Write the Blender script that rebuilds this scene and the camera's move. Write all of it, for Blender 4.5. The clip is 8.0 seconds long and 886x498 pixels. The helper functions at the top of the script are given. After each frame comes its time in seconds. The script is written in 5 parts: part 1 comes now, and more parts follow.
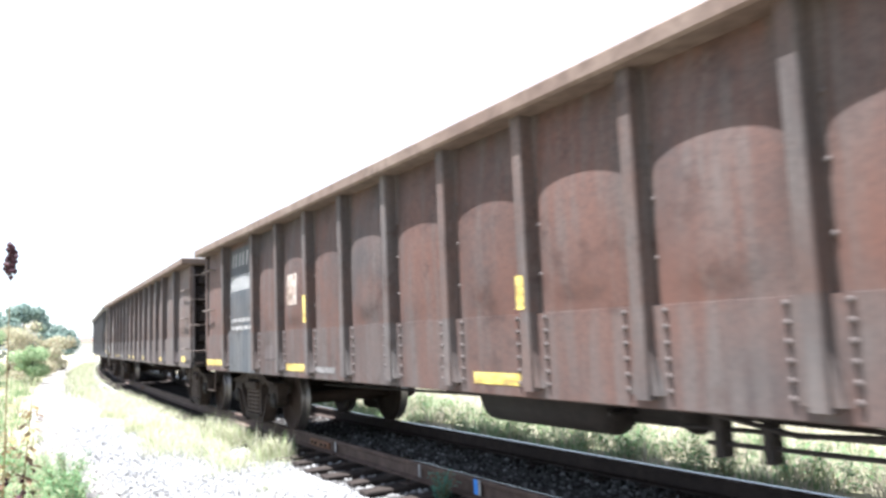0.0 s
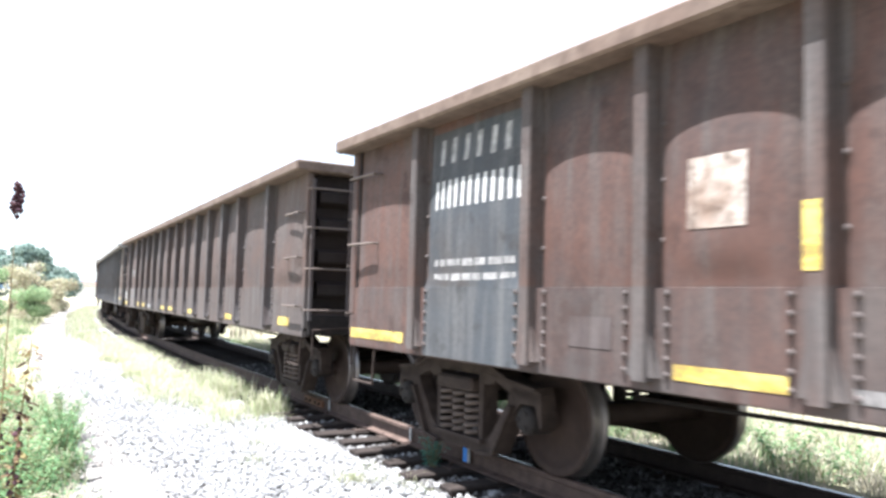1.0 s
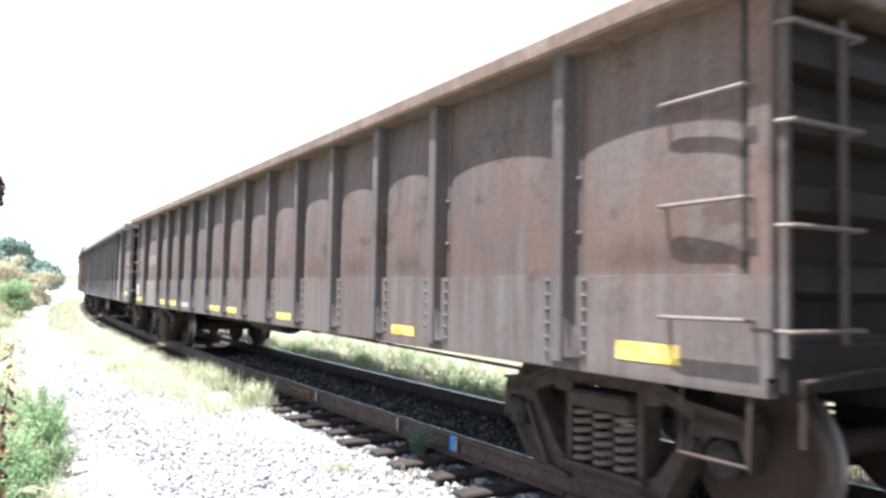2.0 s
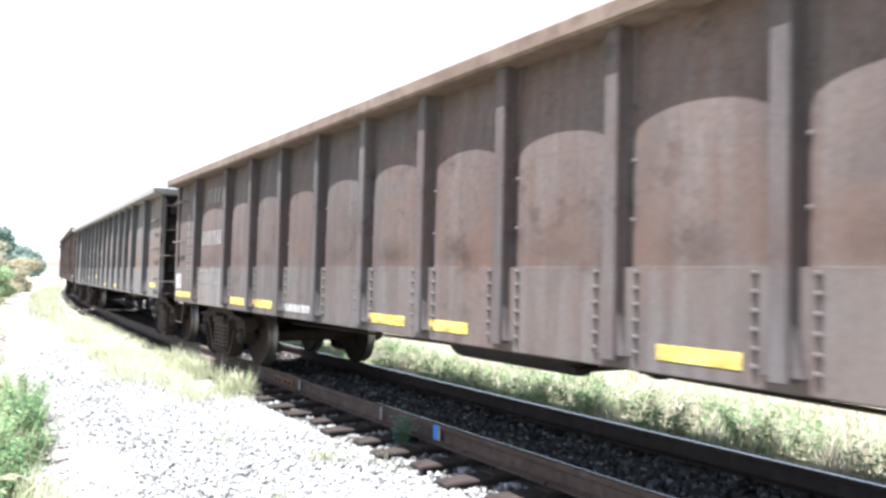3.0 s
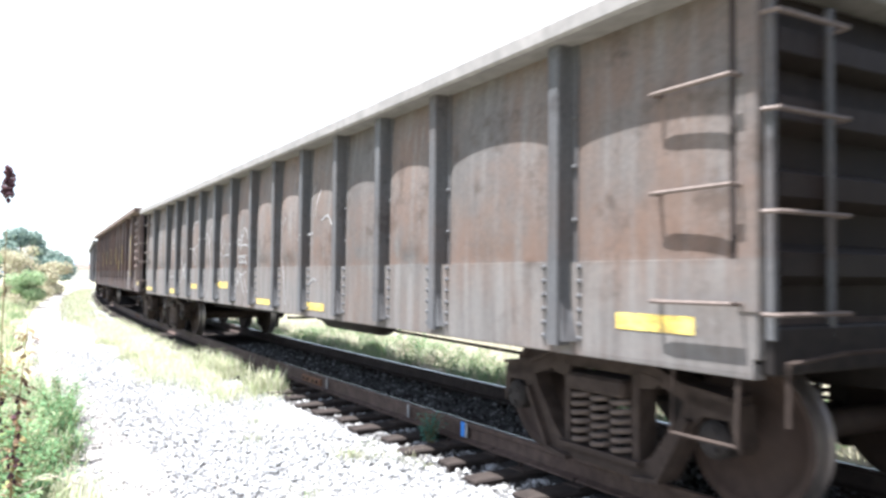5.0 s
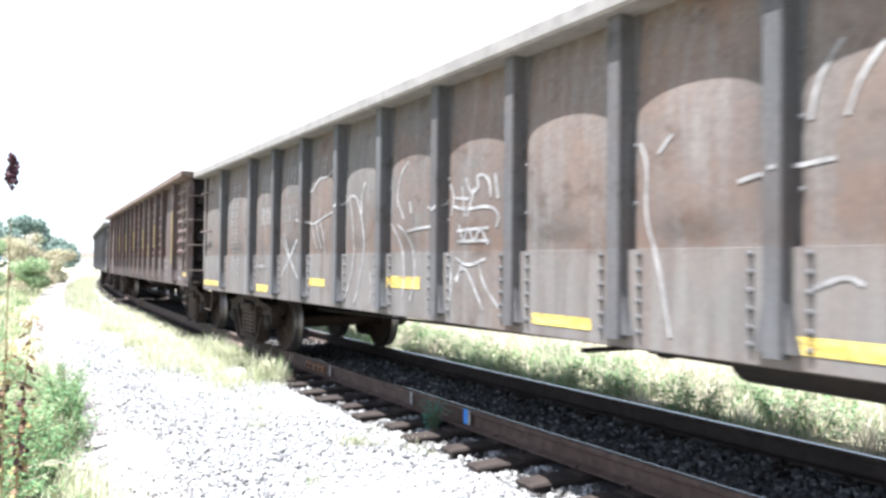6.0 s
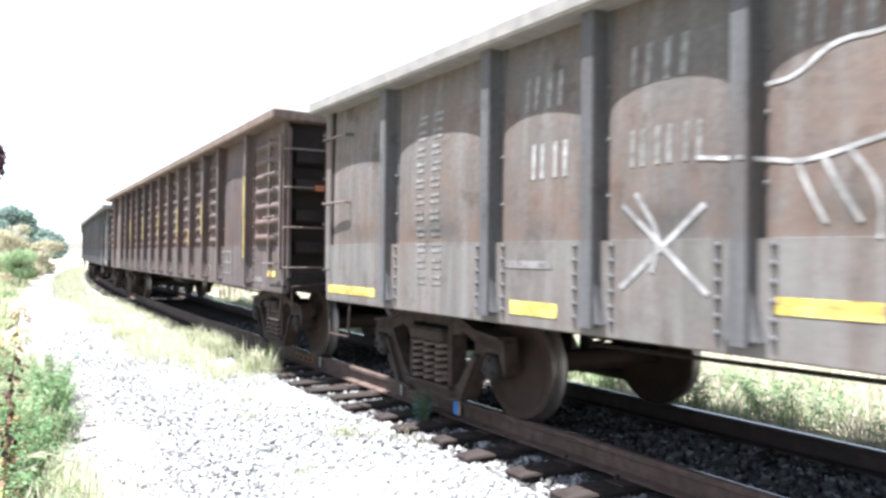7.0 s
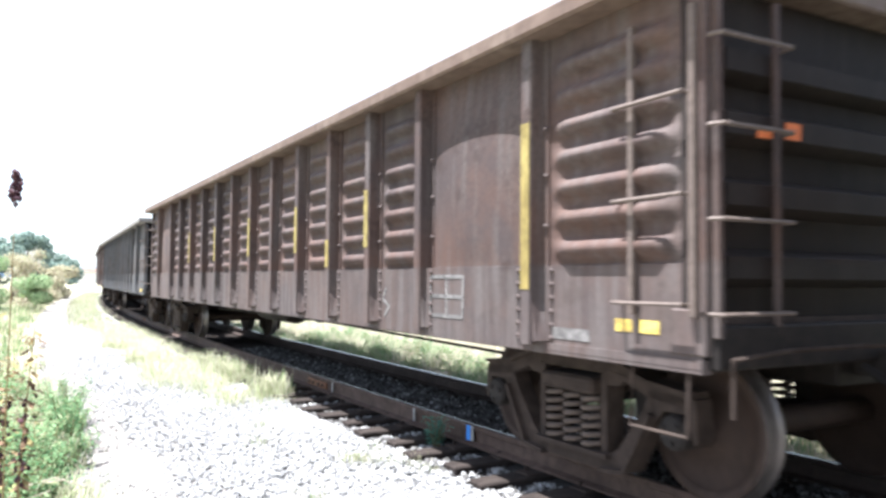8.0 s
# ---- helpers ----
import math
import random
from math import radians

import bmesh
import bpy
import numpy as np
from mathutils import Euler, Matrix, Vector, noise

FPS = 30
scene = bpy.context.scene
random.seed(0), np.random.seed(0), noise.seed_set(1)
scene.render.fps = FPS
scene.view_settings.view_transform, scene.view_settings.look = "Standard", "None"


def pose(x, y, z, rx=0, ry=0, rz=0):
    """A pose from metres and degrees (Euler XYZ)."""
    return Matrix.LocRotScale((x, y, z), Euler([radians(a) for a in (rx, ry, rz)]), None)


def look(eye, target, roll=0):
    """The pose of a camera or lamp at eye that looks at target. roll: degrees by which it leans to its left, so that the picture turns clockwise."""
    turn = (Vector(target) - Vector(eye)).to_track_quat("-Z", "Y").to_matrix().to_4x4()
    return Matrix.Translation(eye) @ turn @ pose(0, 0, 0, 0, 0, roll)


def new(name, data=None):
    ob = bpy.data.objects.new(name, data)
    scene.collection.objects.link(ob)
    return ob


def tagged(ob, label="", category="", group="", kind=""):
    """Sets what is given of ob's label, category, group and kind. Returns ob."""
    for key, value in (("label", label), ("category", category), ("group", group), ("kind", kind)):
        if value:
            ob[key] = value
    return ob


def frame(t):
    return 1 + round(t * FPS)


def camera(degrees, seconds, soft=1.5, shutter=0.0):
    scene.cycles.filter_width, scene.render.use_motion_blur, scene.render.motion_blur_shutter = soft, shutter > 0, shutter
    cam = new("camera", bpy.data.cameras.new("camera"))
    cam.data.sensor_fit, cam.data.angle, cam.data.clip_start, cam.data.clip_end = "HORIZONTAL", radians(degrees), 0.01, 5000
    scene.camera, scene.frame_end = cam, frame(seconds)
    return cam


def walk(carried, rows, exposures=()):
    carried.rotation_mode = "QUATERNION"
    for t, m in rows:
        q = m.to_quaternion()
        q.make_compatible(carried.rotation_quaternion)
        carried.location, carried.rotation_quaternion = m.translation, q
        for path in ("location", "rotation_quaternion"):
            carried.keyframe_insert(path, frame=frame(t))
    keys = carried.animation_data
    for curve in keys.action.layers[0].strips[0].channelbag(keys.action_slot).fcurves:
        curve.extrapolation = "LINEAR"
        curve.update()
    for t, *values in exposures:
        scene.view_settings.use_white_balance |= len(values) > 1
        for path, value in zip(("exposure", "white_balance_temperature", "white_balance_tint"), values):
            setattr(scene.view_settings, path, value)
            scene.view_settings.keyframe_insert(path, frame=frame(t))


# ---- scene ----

# ---------- camera ----------
cam = camera(60.0, 8.0, soft=2.85, shutter=0.2)
EYE = 1.277
AIM = [  # seconds, yaw, pitch, roll
    (0.0, 0.35, 6.16, 2.37), (0.3, 1.35, 7.35, 2.4), (0.5, 1.42, 6.69, 0.59), (0.7, 0.76, 4.9, 0.35), (1.0, 0.35, 3.77, -1.51), (1.5, 0.51, 2.88, -1.08), (1.7, 0.08, 3.03, -1.05), (2.8, -2.08, 2.55, -0.95),
    (3.0, -1.85, 2.29, -1.44), (3.5, -1.16, 1.99, -0.89), (4.0, -1.24, 1.51, -0.82), (4.5, -0.30, 1.89, -0.38), (4.7, 0.0, 2.13, -0.55), (5.8, -0.04, 1.35, -0.35),
    (6.0, 0.23, 1.14, -0.59), (6.5, 0.0, 0.69, -0.54), (7.0, -0.52, 0.48, -0.59), (7.5, 0.74, 1.85, -1.07),
    (8.0, 0.41, 2.29, -0.45)]
walk(cam, [(t, pose(0, 0, EYE, 90 + p, r, y)) for t, y, p, r in AIM], exposures=[(0.0, 2.31, 6030, 10), (8.0, 2.31, 6030, 10)])

# ---------- the line of the track ----------
TH0, K0, DK, NEAR = radians(31.284), -0.0024, 8.6e-6, 3.712   # heading, curvature, its change, distance of the near rail
S_TAB = np.linspace(-120, 420, 5401)
curv = K0 + DK * np.clip(S_TAB, -120, 180)
i0 = int(np.argmin(np.abs(S_TAB)))


def running(v):
    c = np.concatenate([[0], np.cumsum((v[1:] + v[:-1]) / 2 * (S_TAB[1] - S_TAB[0]))])
    return c - c[i0]


HEAD = TH0 + running(curv)
TX = math.cos(TH0) * NEAR + running(-np.sin(HEAD))
TY = math.sin(TH0) * NEAR + running(np.cos(HEAD))
HALF = 0.7525    # from the near rail's middle to the track's middle


def on_track(s, lat):
    """World x, y of the point s metres along the near rail and lat metres beyond it (away from the camera)."""
    h = np.interp(s, S_TAB, HEAD)
    return np.interp(s, S_TAB, TX) + np.cos(h) * lat, np.interp(s, S_TAB, TY) + np.sin(h) * lat


def heading(s):
    return float(np.interp(s, S_TAB, HEAD))


# ---------- light ----------
SUN_LAT, SUN_ALONG = -0.29, 0.10     # lean of the sun towards the camera's side and along the track
h0 = heading(5)
to_sun = Vector((math.cos(h0) * SUN_LAT - math.sin(h0) * SUN_ALONG, math.sin(h0) * SUN_LAT + math.cos(h0) * SUN_ALONG, 1)).normalized()
sun_data = bpy.data.lights.new("sun", "SUN")
sun_data.energy, sun_data.angle, sun_data.color = 5.0, radians(0.6), (1.0, 0.97, 0.945)
sun = new("sun", sun_data)
sun.matrix_world = look((0, 0, 60), Vector((0, 0, 60)) - to_sun)
world = bpy.data.worlds.new("sky")
scene.world = world
world.use_nodes = True
wn = world.node_tree
wn.nodes.clear()
sky = wn.nodes.new("ShaderNodeTexSky")
sky.sky_type, sky.sun_disc = "NISHITA", False
sky.sun_elevation = math.asin(to_sun.z)
sky.sun_rotation = math.atan2(to_sun.x, to_sun.y)
sky.air_density, sky.dust_density, sky.ozone_density = 1.0, 1.5, 1.0
bg = wn.nodes.new("ShaderNodeBackground")
bg.inputs["Strength"].default_value = 0.068
wo = wn.nodes.new("ShaderNodeOutputWorld")
haze = wn.nodes.new("ShaderNodeMix")      # thin white haze over the whole sky
haze.data_type = "RGBA"
haze.inputs[0].default_value, haze.inputs[7].default_value = 0.35, (7.2, 7.4, 7.7, 1)
wn.links.new(sky.outputs[0], haze.inputs[6])
wn.links.new(haze.outputs[2], bg.inputs["Color"])
wn.links.new(bg.outputs[0], wo.inputs["Surface"])


# ---------- materials ----------
def shader(name):
    m = bpy.data.materials.new(name)
    m.use_nodes = True
    nt = m.node_tree
    return m, nt, nt.nodes["Principled BSDF"]


def node(nt, kind, **values):
    n = nt.nodes.new(kind)
    for k, v in values.items():
        n.inputs[k].default_value = v
    return n


def coords(nt, scale=(1, 1, 1), shift=None):
    tc = nt.nodes.new("ShaderNodeTexCoord")
    mp = nt.nodes.new("ShaderNodeMapping")
    mp.inputs["Scale"].default_value = scale
    nt.links.new(tc.outputs["Object"], mp.inputs["Vector"])
    if shift is not None:
        nt.links.new(shift, mp.inputs["Location"])
    return mp.outputs[0]


def noise_of(nt, vec, scale, detail=4, rough=0.6):
    n = node(nt, "ShaderNodeTexNoise", Scale=scale, Detail=detail, Roughness=rough)
    nt.links.new(vec, n.inputs["Vector"])
    return n.outputs["Fac"]


def ramp(nt, fac, stops):
    r = nt.nodes.new("ShaderNodeValToRGB")
    el = r.color_ramp.elements
    while len(el) < len(stops):
        el.new(0.5)
    for e, (p, c) in zip(el, stops):
        e.position, e.color = p, (*c, 1) if len(c) == 3 else c
    nt.links.new(fac, r.inputs["Fac"])
    return r.outputs["Color"]


def mix(nt, fac, a, b, mode="MIX"):
    m = nt.nodes.new("ShaderNodeMix")
    m.data_type, m.blend_type = "RGBA", mode
    for sock, v in ((m.inputs[0], fac), (m.inputs[6], a), (m.inputs[7], b)):
        if isinstance(v, (int, float)):
            sock.default_value = v
        elif isinstance(v, tuple):
            sock.default_value = (*v, 1)
        else:
            nt.links.new(v, sock)
    return m.outputs[2]


def bump(nt, bsdf, height, strength=0.3, dist=0.01):
    b = node(nt, "ShaderNodeBump", Strength=strength, Distance=dist)
    nt.links.new(height, b.inputs["Height"])
    nt.links.new(b.outputs[0], bsdf.inputs["Normal"])


def wagon_paint(name, base, rust, dust, rust_amount=0.5, shift=0.0, low_dust=0.42):
    """Old paint gone dull, with rust blotches, vertical dirt streaks and dust thrown up from the track."""
    m, nt, b = shader(name)
    v = coords(nt)
    vs = coords(nt, (7, 7, 0.7))
    big = noise_of(nt, v, 0.9 + shift, 5, 0.62)
    streak = noise_of(nt, vs, 1.3, 4, 0.6)
    fine = noise_of(nt, v, 28, 5, 0.7)
    blot = noise_of(nt, v, 3.1, 6, 0.7)
    info = nt.nodes.new("ShaderNodeObjectInfo")
    band = noise_of(nt, coords(nt, (0.8, 0.8, 1.6)), 1.3, 6, 0.62)
    scuff = noise_of(nt, coords(nt, (2.2, 2.2, 0.9)), 5.5, 7, 0.75)
    c = mix(nt, ramp(nt, big, [(0.58 - rust_amount * 0.4, (0, 0, 0)), (0.82 - rust_amount * 0.35, (1, 1, 1))]), base, rust)
    c = mix(nt, ramp(nt, band, [(0.48, (0, 0, 0)), (0.7, (0.4, 0.4, 0.4))]), c, tuple(x * k for x, k in zip(rust, (1.05, 0.85, 0.75))))
    c = mix(nt, ramp(nt, streak, [(0.46, (0, 0, 0)), (0.68, (0.7, 0.7, 0.7))]), c, dust)
    c = mix(nt, ramp(nt, blot, [(0.56, (0, 0, 0)), (0.66, (0.75, 0.75, 0.75))]), c, tuple(x * 0.42 for x in rust))
    c = mix(nt, ramp(nt, scuff, [(0.6, (0, 0, 0)), (0.74, (0.4, 0.4, 0.4))]), c, tuple(min(1, x * 1.5) for x in dust))
    c = mix(nt, ramp(nt, fine, [(0.35, (0.4, 0.4, 0.4)), (0.6, (0, 0, 0))]), c, tuple(x * 0.5 for x in base))
    tone = ramp(nt, info.outputs["Random"], [(0.0, (0.8, 0.8, 0.8)), (1.0, (1.0, 1.0, 1.0))])
    c = mix(nt, 1.0, c, tone, "MULTIPLY")
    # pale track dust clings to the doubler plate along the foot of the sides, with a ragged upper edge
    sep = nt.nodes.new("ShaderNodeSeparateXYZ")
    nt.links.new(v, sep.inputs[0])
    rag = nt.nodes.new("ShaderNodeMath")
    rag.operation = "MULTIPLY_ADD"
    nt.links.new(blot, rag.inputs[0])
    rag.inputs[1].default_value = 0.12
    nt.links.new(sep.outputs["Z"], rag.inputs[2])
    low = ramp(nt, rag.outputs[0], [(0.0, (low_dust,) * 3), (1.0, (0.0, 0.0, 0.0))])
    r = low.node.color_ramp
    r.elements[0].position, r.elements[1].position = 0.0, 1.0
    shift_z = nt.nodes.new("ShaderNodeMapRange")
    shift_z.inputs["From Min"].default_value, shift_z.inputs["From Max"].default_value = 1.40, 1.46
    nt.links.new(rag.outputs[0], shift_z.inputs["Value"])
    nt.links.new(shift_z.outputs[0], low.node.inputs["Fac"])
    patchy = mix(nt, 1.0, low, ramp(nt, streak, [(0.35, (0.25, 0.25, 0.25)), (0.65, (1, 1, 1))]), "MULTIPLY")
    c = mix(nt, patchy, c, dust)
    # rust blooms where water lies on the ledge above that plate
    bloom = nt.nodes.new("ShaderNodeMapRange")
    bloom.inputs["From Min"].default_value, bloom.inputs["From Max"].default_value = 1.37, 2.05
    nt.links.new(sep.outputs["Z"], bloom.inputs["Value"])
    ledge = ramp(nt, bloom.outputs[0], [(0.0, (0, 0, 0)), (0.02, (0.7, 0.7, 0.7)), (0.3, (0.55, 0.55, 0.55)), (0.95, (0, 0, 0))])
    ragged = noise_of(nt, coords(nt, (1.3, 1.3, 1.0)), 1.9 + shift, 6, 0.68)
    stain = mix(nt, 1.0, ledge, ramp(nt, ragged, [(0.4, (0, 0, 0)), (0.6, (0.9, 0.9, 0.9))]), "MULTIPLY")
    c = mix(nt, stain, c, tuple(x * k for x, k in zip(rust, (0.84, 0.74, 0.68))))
    nt.links.new(c, b.inputs["Base Color"])
    b.inputs["Roughness"].default_value = 0.75
    b.inputs["Specular IOR Level"].default_value = 0.25
    bump(nt, b, fine, 0.25, 0.004)
    return m


def plain(name, color, rough=0.6, metal=0.0, vary=0.35, scale=12, bumpy=0.2, stretch=(1, 1, 1), second=None, spec=0.3):
    m, nt, b = shader(name)
    v = coords(nt, stretch)
    n1, n2 = noise_of(nt, v, scale, 5, 0.65), noise_of(nt, v, scale * 0.17, 4, 0.6)
    dark = tuple(c * (1 - vary) for c in color)
    lite = second or tuple(min(1, c * (1 + vary * 0.7)) for c in color)
    c = mix(nt, ramp(nt, n2, [(0.35, (0, 0, 0)), (0.65, (1, 1, 1))]), color, lite)
    c = mix(nt, ramp(nt, n1, [(0.35, (0.8, 0.8, 0.8)), (0.62, (0, 0, 0))]), c, dark)
    nt.links.new(c, b.inputs["Base Color"])
    b.inputs["Roughness"].default_value, b.inputs["Metallic"].default_value = rough, metal
    b.inputs["Specular IOR Level"].default_value = spec
    if bumpy:
        bump(nt, b, n1, bumpy, 0.006)
    return m


def leafy(name, stops, rough=0.65):
    """Leaves or blades: each its own tone, light shining through a little."""
    m, nt, b = shader(name)
    g = nt.nodes.new("ShaderNodeNewGeometry")
    c = ramp(nt, g.outputs["Random Per Island"], stops)
    nt.links.new(c, b.inputs["Base Color"])
    b.inputs["Roughness"].default_value = rough
    b.inputs["Specular IOR Level"].default_value = 0.2
    tr = nt.nodes.new("ShaderNodeBsdfTranslucent")
    nt.links.new(c, tr.inputs["Color"])
    ms = nt.nodes.new("ShaderNodeMixShader")
    ms.inputs[0].default_value = 0.35
    out = nt.nodes["Material Output"]
    nt.links.new(b.outputs[0], ms.inputs[1])
    nt.links.new(tr.outputs[0], ms.inputs[2])
    nt.links.new(ms.outputs[0], out.inputs["Surface"])
    return m


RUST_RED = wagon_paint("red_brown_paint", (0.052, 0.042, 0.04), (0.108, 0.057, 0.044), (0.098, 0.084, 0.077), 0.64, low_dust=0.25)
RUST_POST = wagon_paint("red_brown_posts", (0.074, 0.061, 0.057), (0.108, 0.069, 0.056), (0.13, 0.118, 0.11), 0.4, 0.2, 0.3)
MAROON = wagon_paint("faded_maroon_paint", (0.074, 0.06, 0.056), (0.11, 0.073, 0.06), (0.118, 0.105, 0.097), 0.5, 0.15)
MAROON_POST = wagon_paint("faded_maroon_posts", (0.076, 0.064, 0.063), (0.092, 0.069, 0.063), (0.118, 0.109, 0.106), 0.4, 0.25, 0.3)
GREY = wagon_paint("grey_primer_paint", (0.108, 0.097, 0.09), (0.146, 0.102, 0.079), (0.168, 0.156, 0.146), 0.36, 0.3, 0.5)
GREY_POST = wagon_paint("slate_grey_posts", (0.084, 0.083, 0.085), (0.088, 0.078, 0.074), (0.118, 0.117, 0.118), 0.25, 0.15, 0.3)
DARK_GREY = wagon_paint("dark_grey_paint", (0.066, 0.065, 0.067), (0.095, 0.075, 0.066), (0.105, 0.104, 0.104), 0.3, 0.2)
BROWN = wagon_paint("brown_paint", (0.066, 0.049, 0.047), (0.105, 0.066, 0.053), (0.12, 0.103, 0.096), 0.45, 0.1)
# shade between wagons is put into this near-black copy of the paint
SHADED_END = wagon_paint("shaded_end_paint", (0.014, 0.01, 0.009), (0.024, 0.0155, 0.0125), (0.026, 0.021, 0.018), 0.4, 0.25)
# dark ballast colour that also carries the shade under the train
OILY_SHADED_BED = plain("oily_shaded_track_bed", (0.032, 0.03, 0.029), 0.95, 0, 0.45, 30, 0.8, second=(0.058, 0.054, 0.051), spec=0.1)
CHORD = plain("worn_top_chord", (0.122, 0.082, 0.063), 0.75, 0, 0.35, 9, 0.15, second=(0.17, 0.127, 0.1))
CHORD_GREY = plain("worn_grey_chord", (0.205, 0.192, 0.18), 0.75, 0, 0.25, 9, 0.15)
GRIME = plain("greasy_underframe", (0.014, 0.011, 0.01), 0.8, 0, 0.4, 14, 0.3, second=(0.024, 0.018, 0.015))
CAST = plain("rusty_cast_steel", (0.032, 0.021, 0.016), 0.9, 0, 0.45, 11, 0.3, second=(0.053, 0.037, 0.029))
SPRING = plain("dusty_coil_spring", (0.088, 0.066, 0.054), 0.85, 0, 0.35, 14, 0.1)
WHEEL = plain("rusty_wheel_plate", (0.036, 0.022, 0.0165), 0.78, 0, 0.3, 12, 0.2)
TREAD = plain("bright_tread", (0.2, 0.18, 0.17), 0.42, 0.8, 0.2, 20, 0)
RAIL = plain("rusty_rail", (0.07, 0.044, 0.034), 0.8, 0, 0.4, 10, 0.25, second=(0.1, 0.067, 0.053))
# far rail: the rusty rail colour again, darkened for shade beneath the train
RAIL_SHADED = plain("shaded_rail", (0.04, 0.027, 0.022), 0.75, 0, 0.4, 10, 0.25, second=(0.058, 0.04, 0.033))
RAIL_TOP = plain("polished_rail_head", (0.17, 0.16, 0.155), 0.24, 0.9, 0.15, 6, 0)
TIE_WOOD = plain("tarred_tie_wood", (0.022, 0.017, 0.015), 0.92, 0, 0.5, 7, 0.7, (9, 1.2, 9), second=(0.043, 0.034, 0.029), spec=0.15)
STEEL_BAR = plain("worn_grab_iron", (0.12, 0.092, 0.078), 0.65, 0.1, 0.3, 30, 0)


def worn_yellow():
    """Reflective tape: faded, scratched and browned by grime, worst along its edges of dirt."""
    m, nt, b = shader("yellow_reflector")
    v = coords(nt)
    patchy, fine = noise_of(nt, coords(nt, (3, 3, 9)), 1.7, 5, 0.65), noise_of(nt, v, 26, 5, 0.75)
    c = mix(nt, ramp(nt, patchy, [(0.4, (0, 0, 0)), (0.62, (1, 1, 1))]), (0.5, 0.345, 0.04), (0.58, 0.46, 0.13))
    c = mix(nt, ramp(nt, patchy, [(0.36, (0.9, 0.9, 0.9)), (0.5, (0, 0, 0))]), c, (0.24, 0.17, 0.055))
    c = mix(nt, ramp(nt, fine, [(0.36, (0.8, 0.8, 0.8)), (0.5, (0, 0, 0))]), c, (0.16, 0.115, 0.06))
    nt.links.new(c, b.inputs["Base Color"])
    b.inputs["Roughness"].default_value = 0.5
    return m


YELLOW = worn_yellow()
WHITE = plain("white_paint", (0.26, 0.25, 0.24), 0.7, 0, 0.6, 18, 0, second=(0.4, 0.385, 0.37))
WHITE_BRIGHT = plain("stencilled_white", (0.5, 0.49, 0.47), 0.65, 0, 0.35, 18, 0, second=(0.62, 0.6, 0.58))
WHITE_FADED = plain("faded_white_paint", (0.15, 0.14, 0.133), 0.75, 0, 0.6, 22, 0, second=(0.24, 0.225, 0.215))
ORANGE = plain("orange_paint", (0.6, 0.16, 0.05), 0.6, 0, 0.3, 14, 0)
BLUE = plain("blue_paint", (0.05, 0.22, 0.62), 0.5, 0, 0.1, 20, 0)
RUSTY_PATCH = plain("bare_rust_patch", (0.167, 0.081, 0.046), 0.8, 0, 0.35, 11, 0.2, second=(0.186, 0.105, 0.062))
LINER = plain("wagon_inside", (0.074, 0.053, 0.043), 0.85, 0, 0.35, 8, 0.2)
HOSE = plain("black_rubber", (0.012, 0.011, 0.011), 0.95, 0, 0.2, 10, 0, spec=0.08)


def ground_material():
    """Dry earth with dead-grass litter, turning green and straw in wide patches."""
    m, nt, b = shader("dry_earth")
    v = coords(nt)
    big, mid, fine = noise_of(nt, v, 0.12, 5, 0.6), noise_of(nt, v, 1.6, 5, 0.65), noise_of(nt, v, 24, 6, 0.75)
    c = mix(nt, ramp(nt, big, [(0.4, (0, 0, 0)), (0.6, (1, 1, 1))]), (0.27, 0.235, 0.175), (0.2, 0.205, 0.125))
    c = mix(nt, ramp(nt, mid, [(0.45, (0, 0, 0)), (0.65, (0.8, 0.8, 0.8))]), c, (0.33, 0.295, 0.235))
    c = mix(nt, ramp(nt, fine, [(0.3, (0.7, 0.7, 0.7)), (0.55, (0, 0, 0))]), c, (0.16, 0.14, 0.085))
    nt.links.new(c, b.inputs["Base Color"])
    b.inputs["Roughness"].default_value = 0.95
    b.inputs["Specular IOR Level"].default_value = 0.1
    bump(nt, b, fine, 0.6, 0.03)
    return m


def stone_material(name, stops, bumpy=0.4):
    m, nt, b = shader(name)
    g = nt.nodes.new("ShaderNodeNewGeometry")
    c = ramp(nt, g.outputs["Random Per Island"], stops)
    n = noise_of(nt, coords(nt), 45, 4, 0.7)
    c = mix(nt, ramp(nt, n, [(0.35, (0.4, 0.4, 0.4)), (0.6, (0, 0, 0))]), c, (0.2, 0.19, 0.175))
    nt.links.new(c, b.inputs["Base Color"])
    b.inputs["Roughness"].default_value = 0.9
    b.inputs["Specular IOR Level"].default_value = 0.2
    bump(nt, b, n, bumpy, 0.01)
    return m


